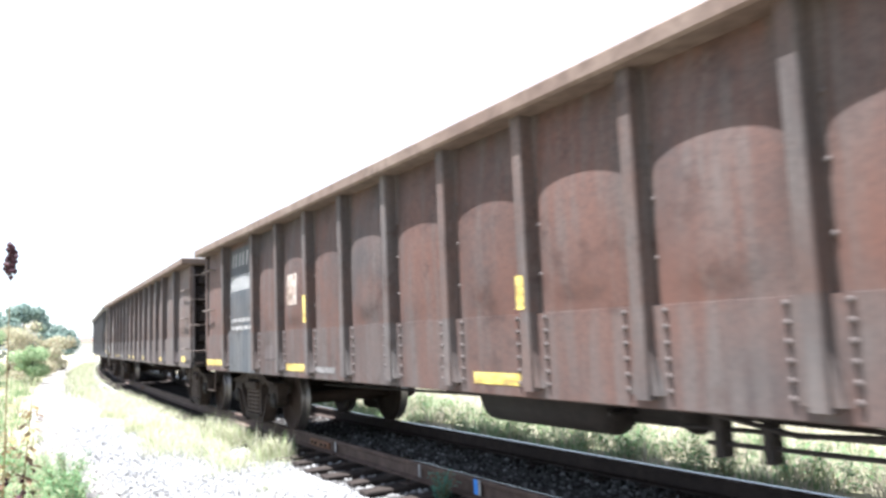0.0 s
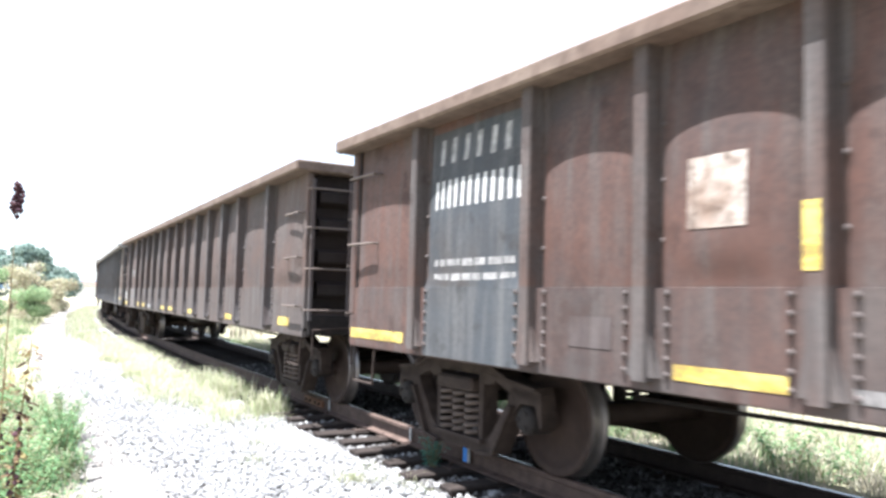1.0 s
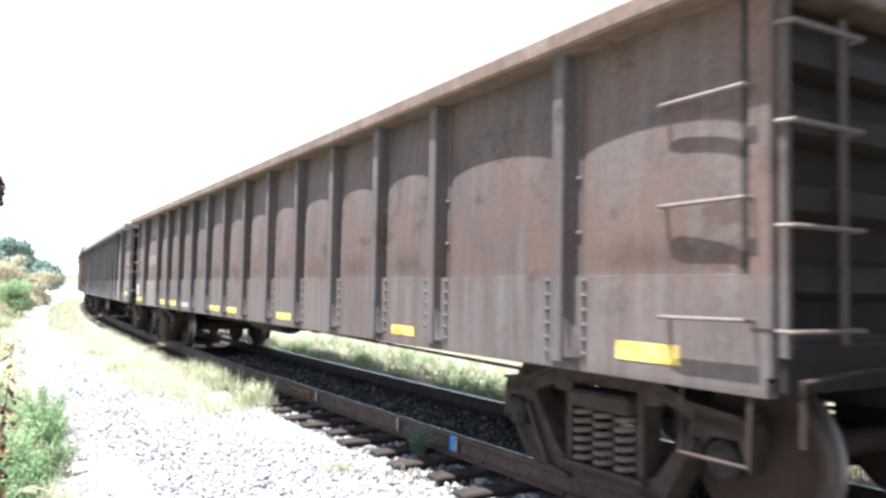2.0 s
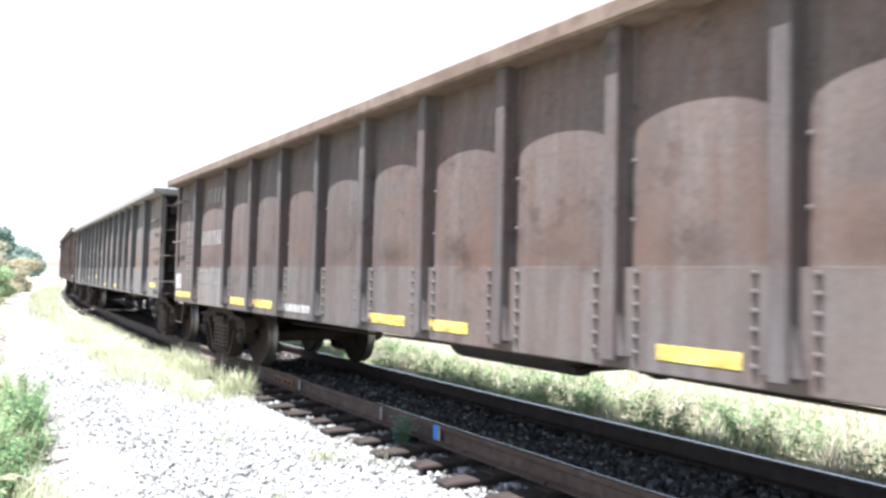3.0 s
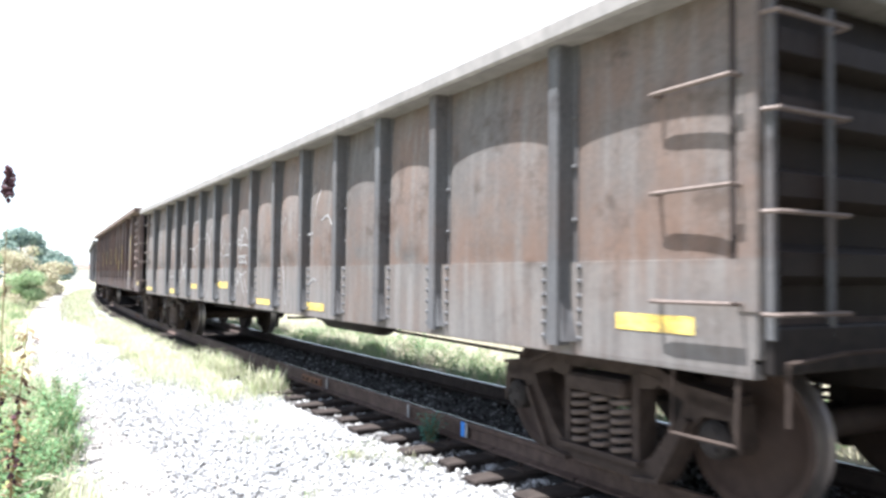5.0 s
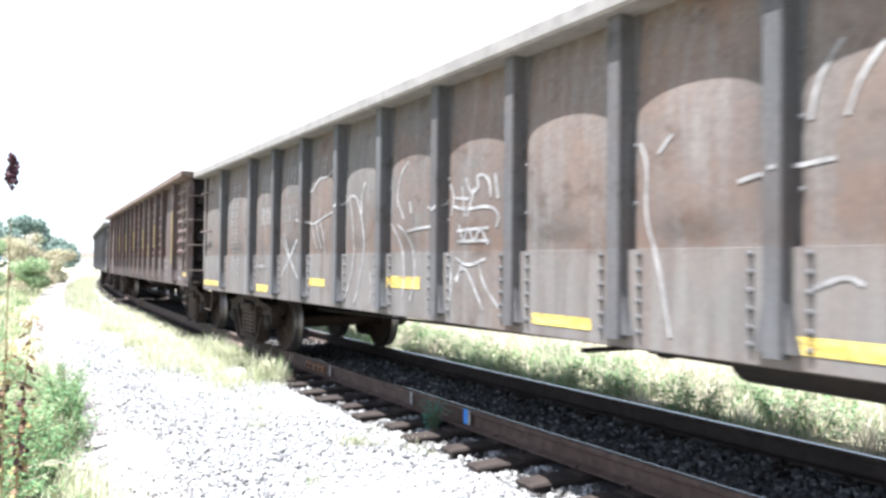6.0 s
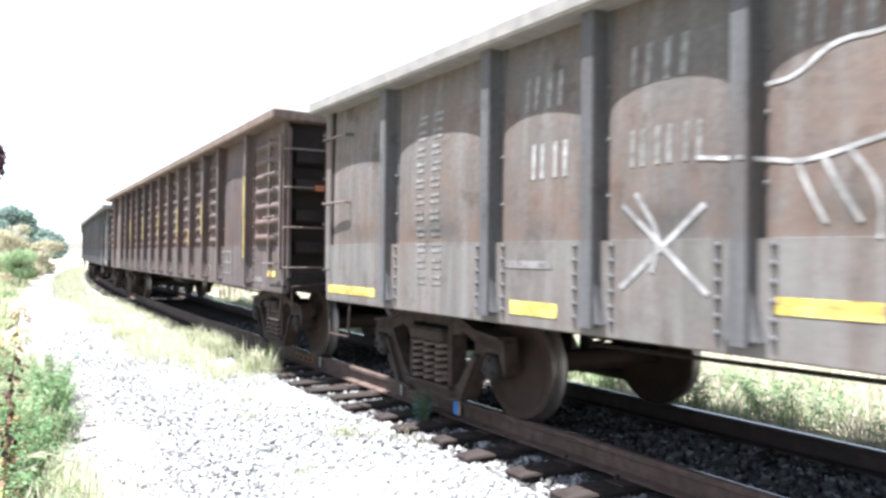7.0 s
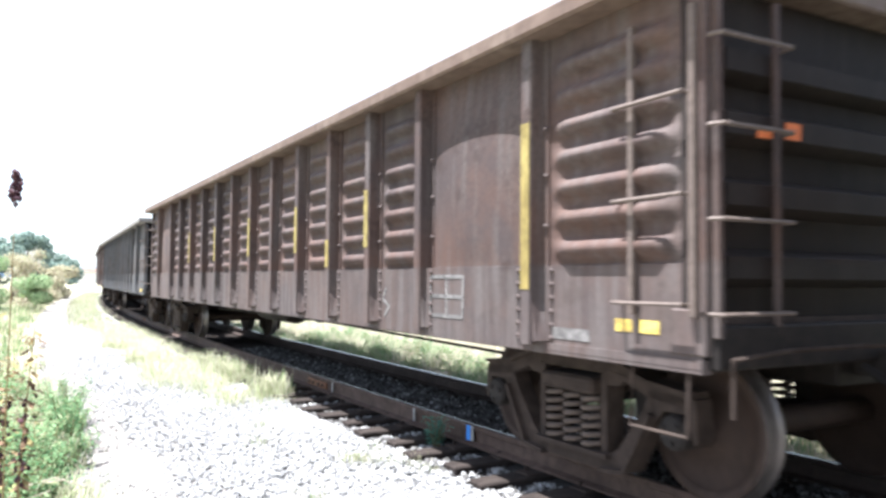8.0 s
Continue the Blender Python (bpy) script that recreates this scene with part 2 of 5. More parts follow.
def gravel_bed_material():
    m, nt, b = shader("gravel_bed")
    v = coords(nt)
    vor = node(nt, "ShaderNodeTexVoronoi", Scale=26.0)
    nt.links.new(v, vor.inputs["Vector"])
    big, fine = noise_of(nt, v, 0.7, 4, 0.6), noise_of(nt, v, 40, 4, 0.7)
    tone = nt.nodes.new("ShaderNodeSeparateColor")
    nt.links.new(vor.outputs["Color"], tone.inputs[0])
    c = ramp(nt, tone.outputs[0], [(0, (0.14, 0.14, 0.138)), (0.5, (0.22, 0.22, 0.216)), (1, (0.3, 0.298, 0.292))])
    c = mix(nt, ramp(nt, vor.outputs["Distance"], [(0.4, (0, 0, 0)), (0.75, (0.7, 0.7, 0.7))]), c, (0.15, 0.14, 0.13))
    c = mix(nt, ramp(nt, big, [(0.5, (0, 0, 0)), (0.7, (0.5, 0.5, 0.5))]), c, (0.34, 0.315, 0.27))
    nt.links.new(c, b.inputs["Base Color"])
    b.inputs["Roughness"].default_value = 0.95
    b.inputs["Specular IOR Level"].default_value = 0.1
    bump(nt, b, vor.outputs["Distance"], 0.8, -0.03)
    return m


EARTH = ground_material()
GRAVEL = gravel_bed_material()
STONES = stone_material("grey_limestone", [(0, (0.095, 0.095, 0.094)), (0.3, (0.2, 0.2, 0.198)), (0.75, (0.3, 0.3, 0.297)), (1, (0.4, 0.4, 0.393))])
# stone colours darkened to hold the shadow that falls below the wagons
SHADED_STONES = stone_material("shaded_ballast", [(0, (0.02, 0.019, 0.018)), (0.5, (0.05, 0.048, 0.046)), (0.85, (0.11, 0.107, 0.104)), (1, (0.26, 0.255, 0.25))])
DUSTY_STONES = stone_material("dusty_dark_ballast", [(0, (0.035, 0.033, 0.031)), (0.45, (0.08, 0.077, 0.074)), (0.75, (0.17, 0.167, 0.162)), (1, (0.28, 0.276, 0.27))])
PATH = plain("trodden_pale_earth", (0.185, 0.17, 0.155), 0.95, 0, 0.45, 14, 0.8, second=(0.26, 0.243, 0.225), spec=0.1)
YELLOW_FADED = plain("faded_yellow_paint", (0.24, 0.18, 0.055), 0.7, 0, 0.5, 14, 0, second=(0.3, 0.24, 0.08))
STRAW = leafy("dry_straw_grass", [(0, (0.3, 0.295, 0.185)), (0.35, (0.46, 0.445, 0.31)), (0.6, (0.54, 0.52, 0.4)), (0.8, (0.34, 0.38, 0.2)), (1, (0.21, 0.3, 0.12))])
DRY_GRASS = leafy("bleached_tall_grass", [(0, (0.323, 0.281, 0.212)), (0.4, (0.459, 0.408, 0.332)), (0.75, (0.391, 0.365, 0.272)), (1, (0.23, 0.272, 0.145))])
GREEN_GRASS = leafy("green_grass", [(0, (0.1, 0.19, 0.075)), (0.5, (0.17, 0.27, 0.12)), (0.8, (0.3, 0.33, 0.19)), (1, (0.42, 0.38, 0.26))])
WEED_LEAF = leafy("weed_leaf", [(0, (0.07, 0.16, 0.065)), (0.5, (0.135, 0.24, 0.11)), (0.9, (0.21, 0.31, 0.15)), (1, (0.36, 0.34, 0.2))])
BLUISH_LEAF = leafy("bluish_leaf", [(0, (0.06, 0.17, 0.13)), (0.6, (0.1, 0.25, 0.19)), (1, (0.17, 0.32, 0.24))])
BUSH_LEAF = leafy("bush_leaf", [(0, (0.18, 0.28, 0.14)), (0.5, (0.28, 0.39, 0.2)), (1, (0.42, 0.47, 0.29))])
DRY_LEAF = leafy("dry_bush_leaf", [(0, (0.32, 0.275, 0.19)), (0.5, (0.45, 0.4, 0.29)), (1, (0.34, 0.37, 0.21))])
# haze of the distance is put into these pale bluish leaf tones
HAZED_TREE_LEAF = leafy("hazed_tree_leaf", [(0, (0.13, 0.185, 0.165)), (0.6, (0.2, 0.27, 0.23)), (1, (0.27, 0.34, 0.275))])
BROWN_LEAF = leafy("withered_leaf", [(0, (0.11, 0.065, 0.04)), (0.45, (0.19, 0.12, 0.07)), (0.75, (0.3, 0.25, 0.11)), (1, (0.2, 0.3, 0.1))])
SEED = leafy("dark_red_seed", [(0, (0.05, 0.022, 0.032)), (0.6, (0.085, 0.04, 0.05)), (1, (0.14, 0.075, 0.085))])
STEM = plain("weed_stem", (0.2, 0.15, 0.07), 0.8, 0, 0.3, 20, 0)
BARK = plain("bark", (0.13, 0.1, 0.075), 0.9, 0, 0.4, 9, 0.5)
HAZE = plain("hazy_hill", (0.045, 0.085, 0.135), 1.0, 0, 0.12, 0.01, 0)
PLASTER = plain("pale_plaster", (0.7, 0.68, 0.64), 0.9, 0, 0.1, 2, 0)


# ---------- mesh helpers ----------
class Shape:
    """Gathers vertices and faces for one mesh."""

    def __init__(self):
        self.v, self.f = [], []

    def add(self, verts, faces):
        n = len(self.v)
        self.v.extend(tuple(p) for p in verts)
        self.f.extend(tuple(i + n for i in f) for f in faces)
        return self

    def box(self, x0, x1, y0, y1, z0, z1, c=0.0):
        """A box, its edges chamfered by c."""
        if c <= 0:
            return self.add([(x, y, z) for z in (z0, z1) for y in (y0, y1) for x in (x0, x1)],
                            [(0, 2, 3, 1), (4, 5, 7, 6), (0, 1, 5, 4), (2, 6, 7, 3), (0, 4, 6, 2), (1, 3, 7, 5)])
        bm = bmesh.new()
        bmesh.ops.create_cube(bm, size=1)
        for p in bm.verts:
            p.co = ((x0 + x1) / 2 + p.co.x * (x1 - x0), (y0 + y1) / 2 + p.co.y * (y1 - y0), (z0 + z1) / 2 + p.co.z * (z1 - z0))
        bmesh.ops.bevel(bm, geom=bm.edges[:], offset=c, segments=1, affect="EDGES")
        bm.verts.index_update()
        self.add([p.co[:] for p in bm.verts], [[p.index for p in f.verts] for f in bm.faces])
        bm.free()
        return self

    def prism(self, outline, along, a, b):
        """A closed outline of (p, q) pairs drawn out from a to b along axis x, y or z."""
        put = {"x": lambda p, q, t: (t, p, q), "y": lambda p, q, t: (p, t, q), "z": lambda p, q, t: (p, q, t)}[along]
        n = len(outline)
        self.add([put(p, q, t) for t in (a, b) for p, q in outline],
                 [(i, (i + 1) % n, n + (i + 1) % n, n + i) for i in range(n)] + [tuple(range(n))[::-1], tuple(range(n, 2 * n))])
        return self

    def tube(self, pts, r, sides=6, taper=None):
        pts = [Vector(p) for p in pts]
        rings = []
        for i, p in enumerate(pts):
            d = (pts[min(i + 1, len(pts) - 1)] - pts[max(i - 1, 0)]).normalized()
            a = d.cross(Vector((0, 0, 1)) if abs(d.z) < 0.9 else Vector((1, 0, 0))).normalized()
            b = d.cross(a)
            rr = r if taper is None else r + (taper - r) * i / (len(pts) - 1)
            rings += [p + (a * math.cos(k * math.tau / sides) + b * math.sin(k * math.tau / sides)) * rr for k in range(sides)]
        m = len(pts)
        self.add(rings, [(i * sides + k, i * sides + (k + 1) % sides, (i + 1) * sides + (k + 1) % sides, (i + 1) * sides + k)
                         for i in range(m - 1) for k in range(sides)] +
                 [tuple(range(sides))[::-1], tuple((m - 1) * sides + k for k in range(sides))])
        return self

    def lathe(self, profile, sides=32, y0=0.0):
        """A profile of (y, radius) turned about the y axis."""
        n = len(profile)
        self.add([(r * math.cos(k * math.tau / sides), y0 + y, r * math.sin(k * math.tau / sides)) for y, r in profile for k in range(sides)],
                 [(i * sides + k, i * sides + (k + 1) % sides, (i + 1) * sides + (k + 1) % sides, (i + 1) * sides + k)
                  for i in range(n - 1) for k in range(sides)])
        return self

    def mesh(self, name, material, smooth=False):
        me = bpy.data.meshes.new(name)
        me.from_pydata(self.v, [], self.f)
        bm = bmesh.new()
        bm.from_mesh(me)
        bmesh.ops.recalc_face_normals(bm, faces=bm.faces[:])
        bm.to_mesh(me)
        bm.free()
        me.materials.append(material)
        if smooth:
            me.polygons.foreach_set("use_smooth", [True] * len(me.polygons))
        return me


def raw_mesh(name, verts, faces, material, smooth=False):
    me = bpy.data.meshes.new(name)
    me.from_pydata(verts, [], faces)
    me.materials.append(material)
    if smooth:
        me.polygons.foreach_set("use_smooth", [True] * len(me.polygons))
    return me


def part(name, data, material, parent, label="", smooth=False):
    """One mesh object under a thing or a part. data: a Shape, or a mesh that is shared."""
    me = data.mesh(name, material, smooth) if isinstance(data, Shape) else data
    ob = new(name, me)
    ob.parent = parent
    if label:
        tagged(ob, label)
    return ob


def structure(name, me, label, category):
    return tagged(new(name, me), label, category, kind="structure")


# ---------- the ground and the track bed ----------
def ground_sheet():
    """One sheet to the horizon, fine near the camera, with low unevenness."""
    ax = np.concatenate([-np.geomspace(3000, 42, 14), np.arange(-40, 40.1, 0.8), np.geomspace(42, 3000, 14)])
    ay = np.concatenate([-np.geomspace(3000, 22, 14), np.arange(-20, 70.1, 0.8), np.geomspace(72, 3000, 14)])
    verts = [(x, y, -0.37 + 0.05 * noise.noise((x * 0.4, y * 0.4, 0)) if abs(x) < 60 and abs(y) < 90 else -0.37) for y in ay for x in ax]
    n = len(ax)
    faces = [(j * n + i, j * n + i + 1, (j + 1) * n + i + 1, (j + 1) * n + i) for j in range(len(ay) - 1) for i in range(n - 1)]
    return raw_mesh("ground", verts, faces, EARTH, True)


structure("ground", ground_sheet(), "dry earth with litter of dead grass beside a railway", "ground")


def strip(name, profile, s0, s1, step, material, wobble=0.0):
    """A cross-section of (lat, z) pairs swept along the track."""
    ss = np.arange(s0, s1, step)
    verts = []
    for s in ss:
        for k, (lat, z) in enumerate(profile):
            w = wobble * noise.noise((s * 0.8, lat * 0.9, 3.1)) if wobble else 0
            e = wobble * 4 * noise.noise((s * 0.35, k * 7.0, 1.0)) if wobble and k in (0, len(profile) - 1) else 0
            x, y = on_track(s, lat + e)
            verts.append((float(x), float(y), z + w))
    n = len(profile)
    faces = [(i * n + k, i * n + k + 1, (i + 1) * n + k + 1, (i + 1) * n + k) for i in range(len(ss) - 1) for k in range(n - 1)]
    return raw_mesh(name, verts, faces, material, True)


def bed_z(lat):
    return float(np.interp(lat, [-2.5, -1.9, -1.0, -0.7, -0.6, -0.05, 0.05, 2.05, 2.6, 3.4], [-0.44, -0.31, -0.27, -0.228, -0.262, -0.262, -0.225, -0.225, -0.3, -0.44]))


structure("ballast_bed", strip("ballast_bed", [(l, bed_z(l)) for l in np.arange(-2.5, 3.41, 0.1)], -40, 300, 0.4, GRAVEL, 0.03),
          "pale crushed-stone ballast bed under the rails", "ballast")
structure("track_bed", strip("track_bed", [(-0.64, -0.3), (-0.56, -0.248), (-0.36, -0.245), (-0.14, -0.245), (0.04, -0.212)] + [(l, -0.208) for l in np.arange(0.2, 2.35, 0.2)] + [(2.5, -0.3)], -40, 300, 0.4, OILY_SHADED_BED, 0.012),
          "oily ballast beside the rails, darkened between them for shade under the train", "ballast")
structure("footpath", strip("footpath", [(l, -0.315 - 0.02 * (abs(l + 2.5) / 0.5)) for l in np.arange(-3.15, -1.75, 0.2)] + [(-1.7, -0.42)], -8, 220, 0.5, PATH, 0.025),
          "bleached trodden earth path along the track", "path")


def rail_mesh(lat, name):
    head, web, foot = 0.0365, 0.009, 0.07
    shine = (0.006, 0.026) if lat < 1 else (-0.026, 0.014)     # where the wheels polish the head
    prof = [(-head, -0.008), (-head + 0.008, 0.0), (shine[0], 0.001), (shine[1], 0.001), (head - 0.008, 0.0), (head, -0.008), (head, -0.036), (web, -0.048), (web, -0.14), (foot, -0.158),
            (foot, -0.17), (-foot, -0.17), (-foot, -0.158), (-web, -0.14), (-web, -0.048), (-head, -0.036)]
    ss = np.arange(-40, 300, 0.75)
    verts, n = [], len(prof)
    for s in ss:
        for l, z in prof:
            x, y = on_track(s, lat + l)
            verts.append((float(x), float(y), z))
    faces = [(i * n + k, i * n + (k + 1) % n, (i + 1) * n + (k + 1) % n, (i + 1) * n + k) for i in range(len(ss) - 1) for k in range(n)]
    me = raw_mesh(name, verts, faces, RAIL if lat < 1 else RAIL_SHADED)
    me.materials.append(RAIL_TOP)
    for i, p in enumerate(me.polygons):
        p.material_index = 1 if i % n == 2 else 0
    return me


track_rails = []
for lat in (0.0, 1.505):
    r = structure("rail", rail_mesh(lat, "rail"), "rusty steel rail with a polished head spiked to timber ties", "rail")
    track_rails.append(r)


def on_rail_box(s, lat, dx, dl, z0, z1, c=0.004):
    """A box of half-sizes dx along and dl across the rail."""
    sh = Shape().box(-dx, dx, -dl, dl, z0, z1, c)
    x, y = on_track(s, lat)
    m = Matrix.Translation((float(x), float(y), 0)) @ Matrix.Rotation(heading(s) + math.pi / 2, 4, "Z")
    sh.v = [tuple(m @ Vector(p)) for p in sh.v]
    return sh


for s in (9.55, 26.5):
    jb = part("joint_bar", on_rail_box(s, -0.022, 0.34, 0.014, -0.135, -0.05), RUSTY_PATCH, track_rails[0], "red-rusted joint bar bolted to the rail")
    for k in (-0.24, -0.1, 0.1, 0.24):
        part("bolt", on_rail_box(s + k, -0.045, 0.016, 0.014, -0.11, -0.075), CAST, jb)
for s, w, mat in ((5.745, 0.032, BLUE), (5.69, 0.02, WHITE), (6.78, 0.02, WHITE), (8.97, 0.02, WHITE)):
    part("paint_mark", on_rail_box(s, -0.0395 if mat is BLUE else -0.039, w, 0.004, -0.135, -0.006, 0.001), mat, track_rails[0])


# ---------- the wagons ----------
BODY, PITCH, SILL, WIDE = 16.79, 18.11, 0.82, 1.532
RIBS = [1.35, 2.85] + [2.85 + (13.94 - 2.85) / 11 * k for k in range(1, 11)] + [13.94, 15.44]
TRUCK, BASE, WHEEL_R = 1.43, 0.90, 0.42
CREASE = 1.37
LOWER = 0.058     # the doubler plate along the foot of the side


class Wagon:
    """One gondola: where its skin lies, and its parts. x runs to the tail, +y is the side that faces the camera; z 0 is the rail's top."""

    def __init__(self, top, paint, post, chord, ridged=False, seed=0):
        self.top, self.paint, self.post, self.chord, self.ridged = top, paint, post, chord, ridged
        rng = random.Random(seed)
        edges = [0.0] + RIBS + [BODY]
        self.near, self.deep, self.tank = seed <= 4, seed == 1, -2.6 if seed == 3 else 0.1
        self.bolt = Shape().add([(r * math.cos(j * math.tau / 6), d, r * math.sin(j * math.tau / 6)) for d, r in ((-0.005, 0.019), (0.01, 0.018), (0.02, 0.009)) for j in range(6)],
                                [(i * 6 + j, i * 6 + (j + 1) % 6, i * 6 + 6 + (j + 1) % 6, i * 6 + 6 + j) for i in (0, 1) for j in range(6)] + [(12, 13, 14, 15, 16, 17)]).mesh("bolt", post)
        self.panels = []
        for a, b in zip(edges[:-1], edges[1:]):
            end = a == 0.0 or b == BODY
            self.panels.append((a - BODY / 2, b - BODY / 2, (0.035 if end else 0.068) + rng.uniform(-0.01, 0.014), rng.uniform(-0.12, 0.12), LOWER * 0.5 if end else LOWER))

    def flat_panel(self, k):
        return not self.ridged or k in (1, 13)

    def skin(self, x, z):
        """How far the side's sheet stands out from its frame plane at x, z."""
        for k, (a, b, depth, skew, low) in enumerate(self.panels):
            if a <= x <= b:
                if not self.flat_panel(k):
                    edge = min(1, max(0, min(x - a - 0.16, b - 0.16 - x)) / 0.12)
                    t = (z - 1.372) / 0.188
                    if t < 0 or t > 7:
                        return low * 0.6 if z < CREASE else 0.0
                    w = max(0.0, math.sin((t % 1.0) * math.pi) - 0.5) / 0.5
                    return 0.064 * w * edge
                p = (x - a) / (b - a)
                q = (z - CREASE) / (self.top - 0.12 - CREASE)
                if q <= 0:
                    return low
                across = max(0.0, math.sin(math.pi * min(1, max(0, (p - 0.06) / 0.88)))) ** 0.4
                up = max(0.0, math.cos(math.pi / 2 * min(1, max(0.0, q * (1 + skew * (p - 0.5))) ** 1.6)))
                bulge = depth * across * up
                foot = min(1.0, q / 0.16)      # the sheet runs straight into the plate below
                foot = foot * foot * (3 - 2 * foot)
                return min(bulge, low - 0.003) * (1 - foot) + bulge * foot
        return 0.0


def wagon_side(w, car, sgn):
    """Sheets, posts, bolts, sill and top chord of one side (sgn +1: the side towards the camera)."""
    y0 = WIDE - 0.12      # frame plane
    top = w.top
    Y = lambda d: sgn * (y0 + d)
    detail = sgn > 0
    zs_low = [SILL + 0.012, 1.0, 1.2, CREASE - 0.0006]
    for k, (a, b, *_) in enumerate(w.panels):
        nz = (64 if not w.flat_panel(k) else 20) if detail else 4
        nx = 18 if detail else 4
        zs_high = list(np.linspace(CREASE + 0.0006, CREASE + 0.12, 5 if detail else 2)) + list(np.linspace(CREASE + 0.12, top - 0.10, nz))[1:]
        xs = np.linspace(a, b, nx)
        sh = Shape()
        for zs in (zs_low, [zs_low[-1], zs_high[0]], zs_high):      # plate, its ledge, the sheet above
            sh.add([(float(x), Y(w.skin(float(x), float(z)) if detail else 0.0), float(z)) for z in zs for x in xs],
                   [(r * nx + q, r * nx + q + 1, (r + 1) * nx + q + 1, (r + 1) * nx + q) for r in range(len(zs) - 1) for q in range(nx - 1)])
        sh.add([(a, Y(-0.03), zs_low[0]), (b, Y(-0.03), zs_low[0]), (b, Y(-0.03), top - 0.1), (a, Y(-0.03), top - 0.1)], [(0, 1, 2, 3)])
        part("side_panel", sh, w.paint, car, smooth=True)
    for k, u in enumerate(RIBS):
        x = u - BODY / 2
        sh = Shape()
        hat = [(x - 0.11, y0), (x - 0.11, y0 + 0.014), (x - 0.06, y0 + 0.016), (x - 0.052, y0 + 0.108), (x - 0.044, y0 + 0.119),
               (x + 0.044, y0 + 0.119), (x + 0.052, y0 + 0.108), (x + 0.06, y0 + 0.016), (x + 0.11, y0 + 0.014), (x + 0.11, y0)]
        sh.prism([(p, sgn * q) for p, q in hat], "z", SILL + 0.055, top - 0.10)
        if detail:   # foot gusset
            sh.add([(x - 0.06, Y(0.02), 1.16), (x + 0.06, Y(0.02), 1.16), (x - 0.13, Y(0.02), 0.9), (x + 0.13, Y(0.02), 0.9),
                    (x - 0.05, Y(0.1), 1.16), (x + 0.05, Y(0.1), 1.16), (x - 0.10, Y(0.1), 0.9), (x + 0.10, Y(0.1), 0.9)],
                   [(0, 2, 6, 4), (1, 5, 7, 3), (4, 6, 7, 5), (2, 3, 7, 6), (0, 4, 5, 1)])
        rib = part("post", sh, w.post, car)
        if detail and w.near:
            for z in (0.92, 1.0, 1.085, 1.17, 1.255, 1.34):
                for dx in (-0.15, 0.15):
                    part("bolt", w.bolt, w.post, rib).matrix_basis = pose(x + dx, y0 + w.skin(x + dx, z), z)
            for z in (1.62, 1.94, 2.24):
                part("bolt", w.bolt, w.post, rib).matrix_basis = pose(x - 0.086, y0 + 0.014, z)
    L = BODY / 2
    part("side_sill", Shape().box(-L, L, *sorted((Y(-0.05), Y(0.028))), SILL, SILL + 0.03, 0.004).box(-L, L, *sorted((Y(-0.04), Y(0.03))), SILL + 0.025, SILL + 0.07), w.paint, car)
    part("top_chord", Shape().box(-L - 0.12, L + 0.12, *sorted((Y(-0.10), Y(0.2))), top - 0.12, top, 0.018), w.chord, car, "worn tan top chord")


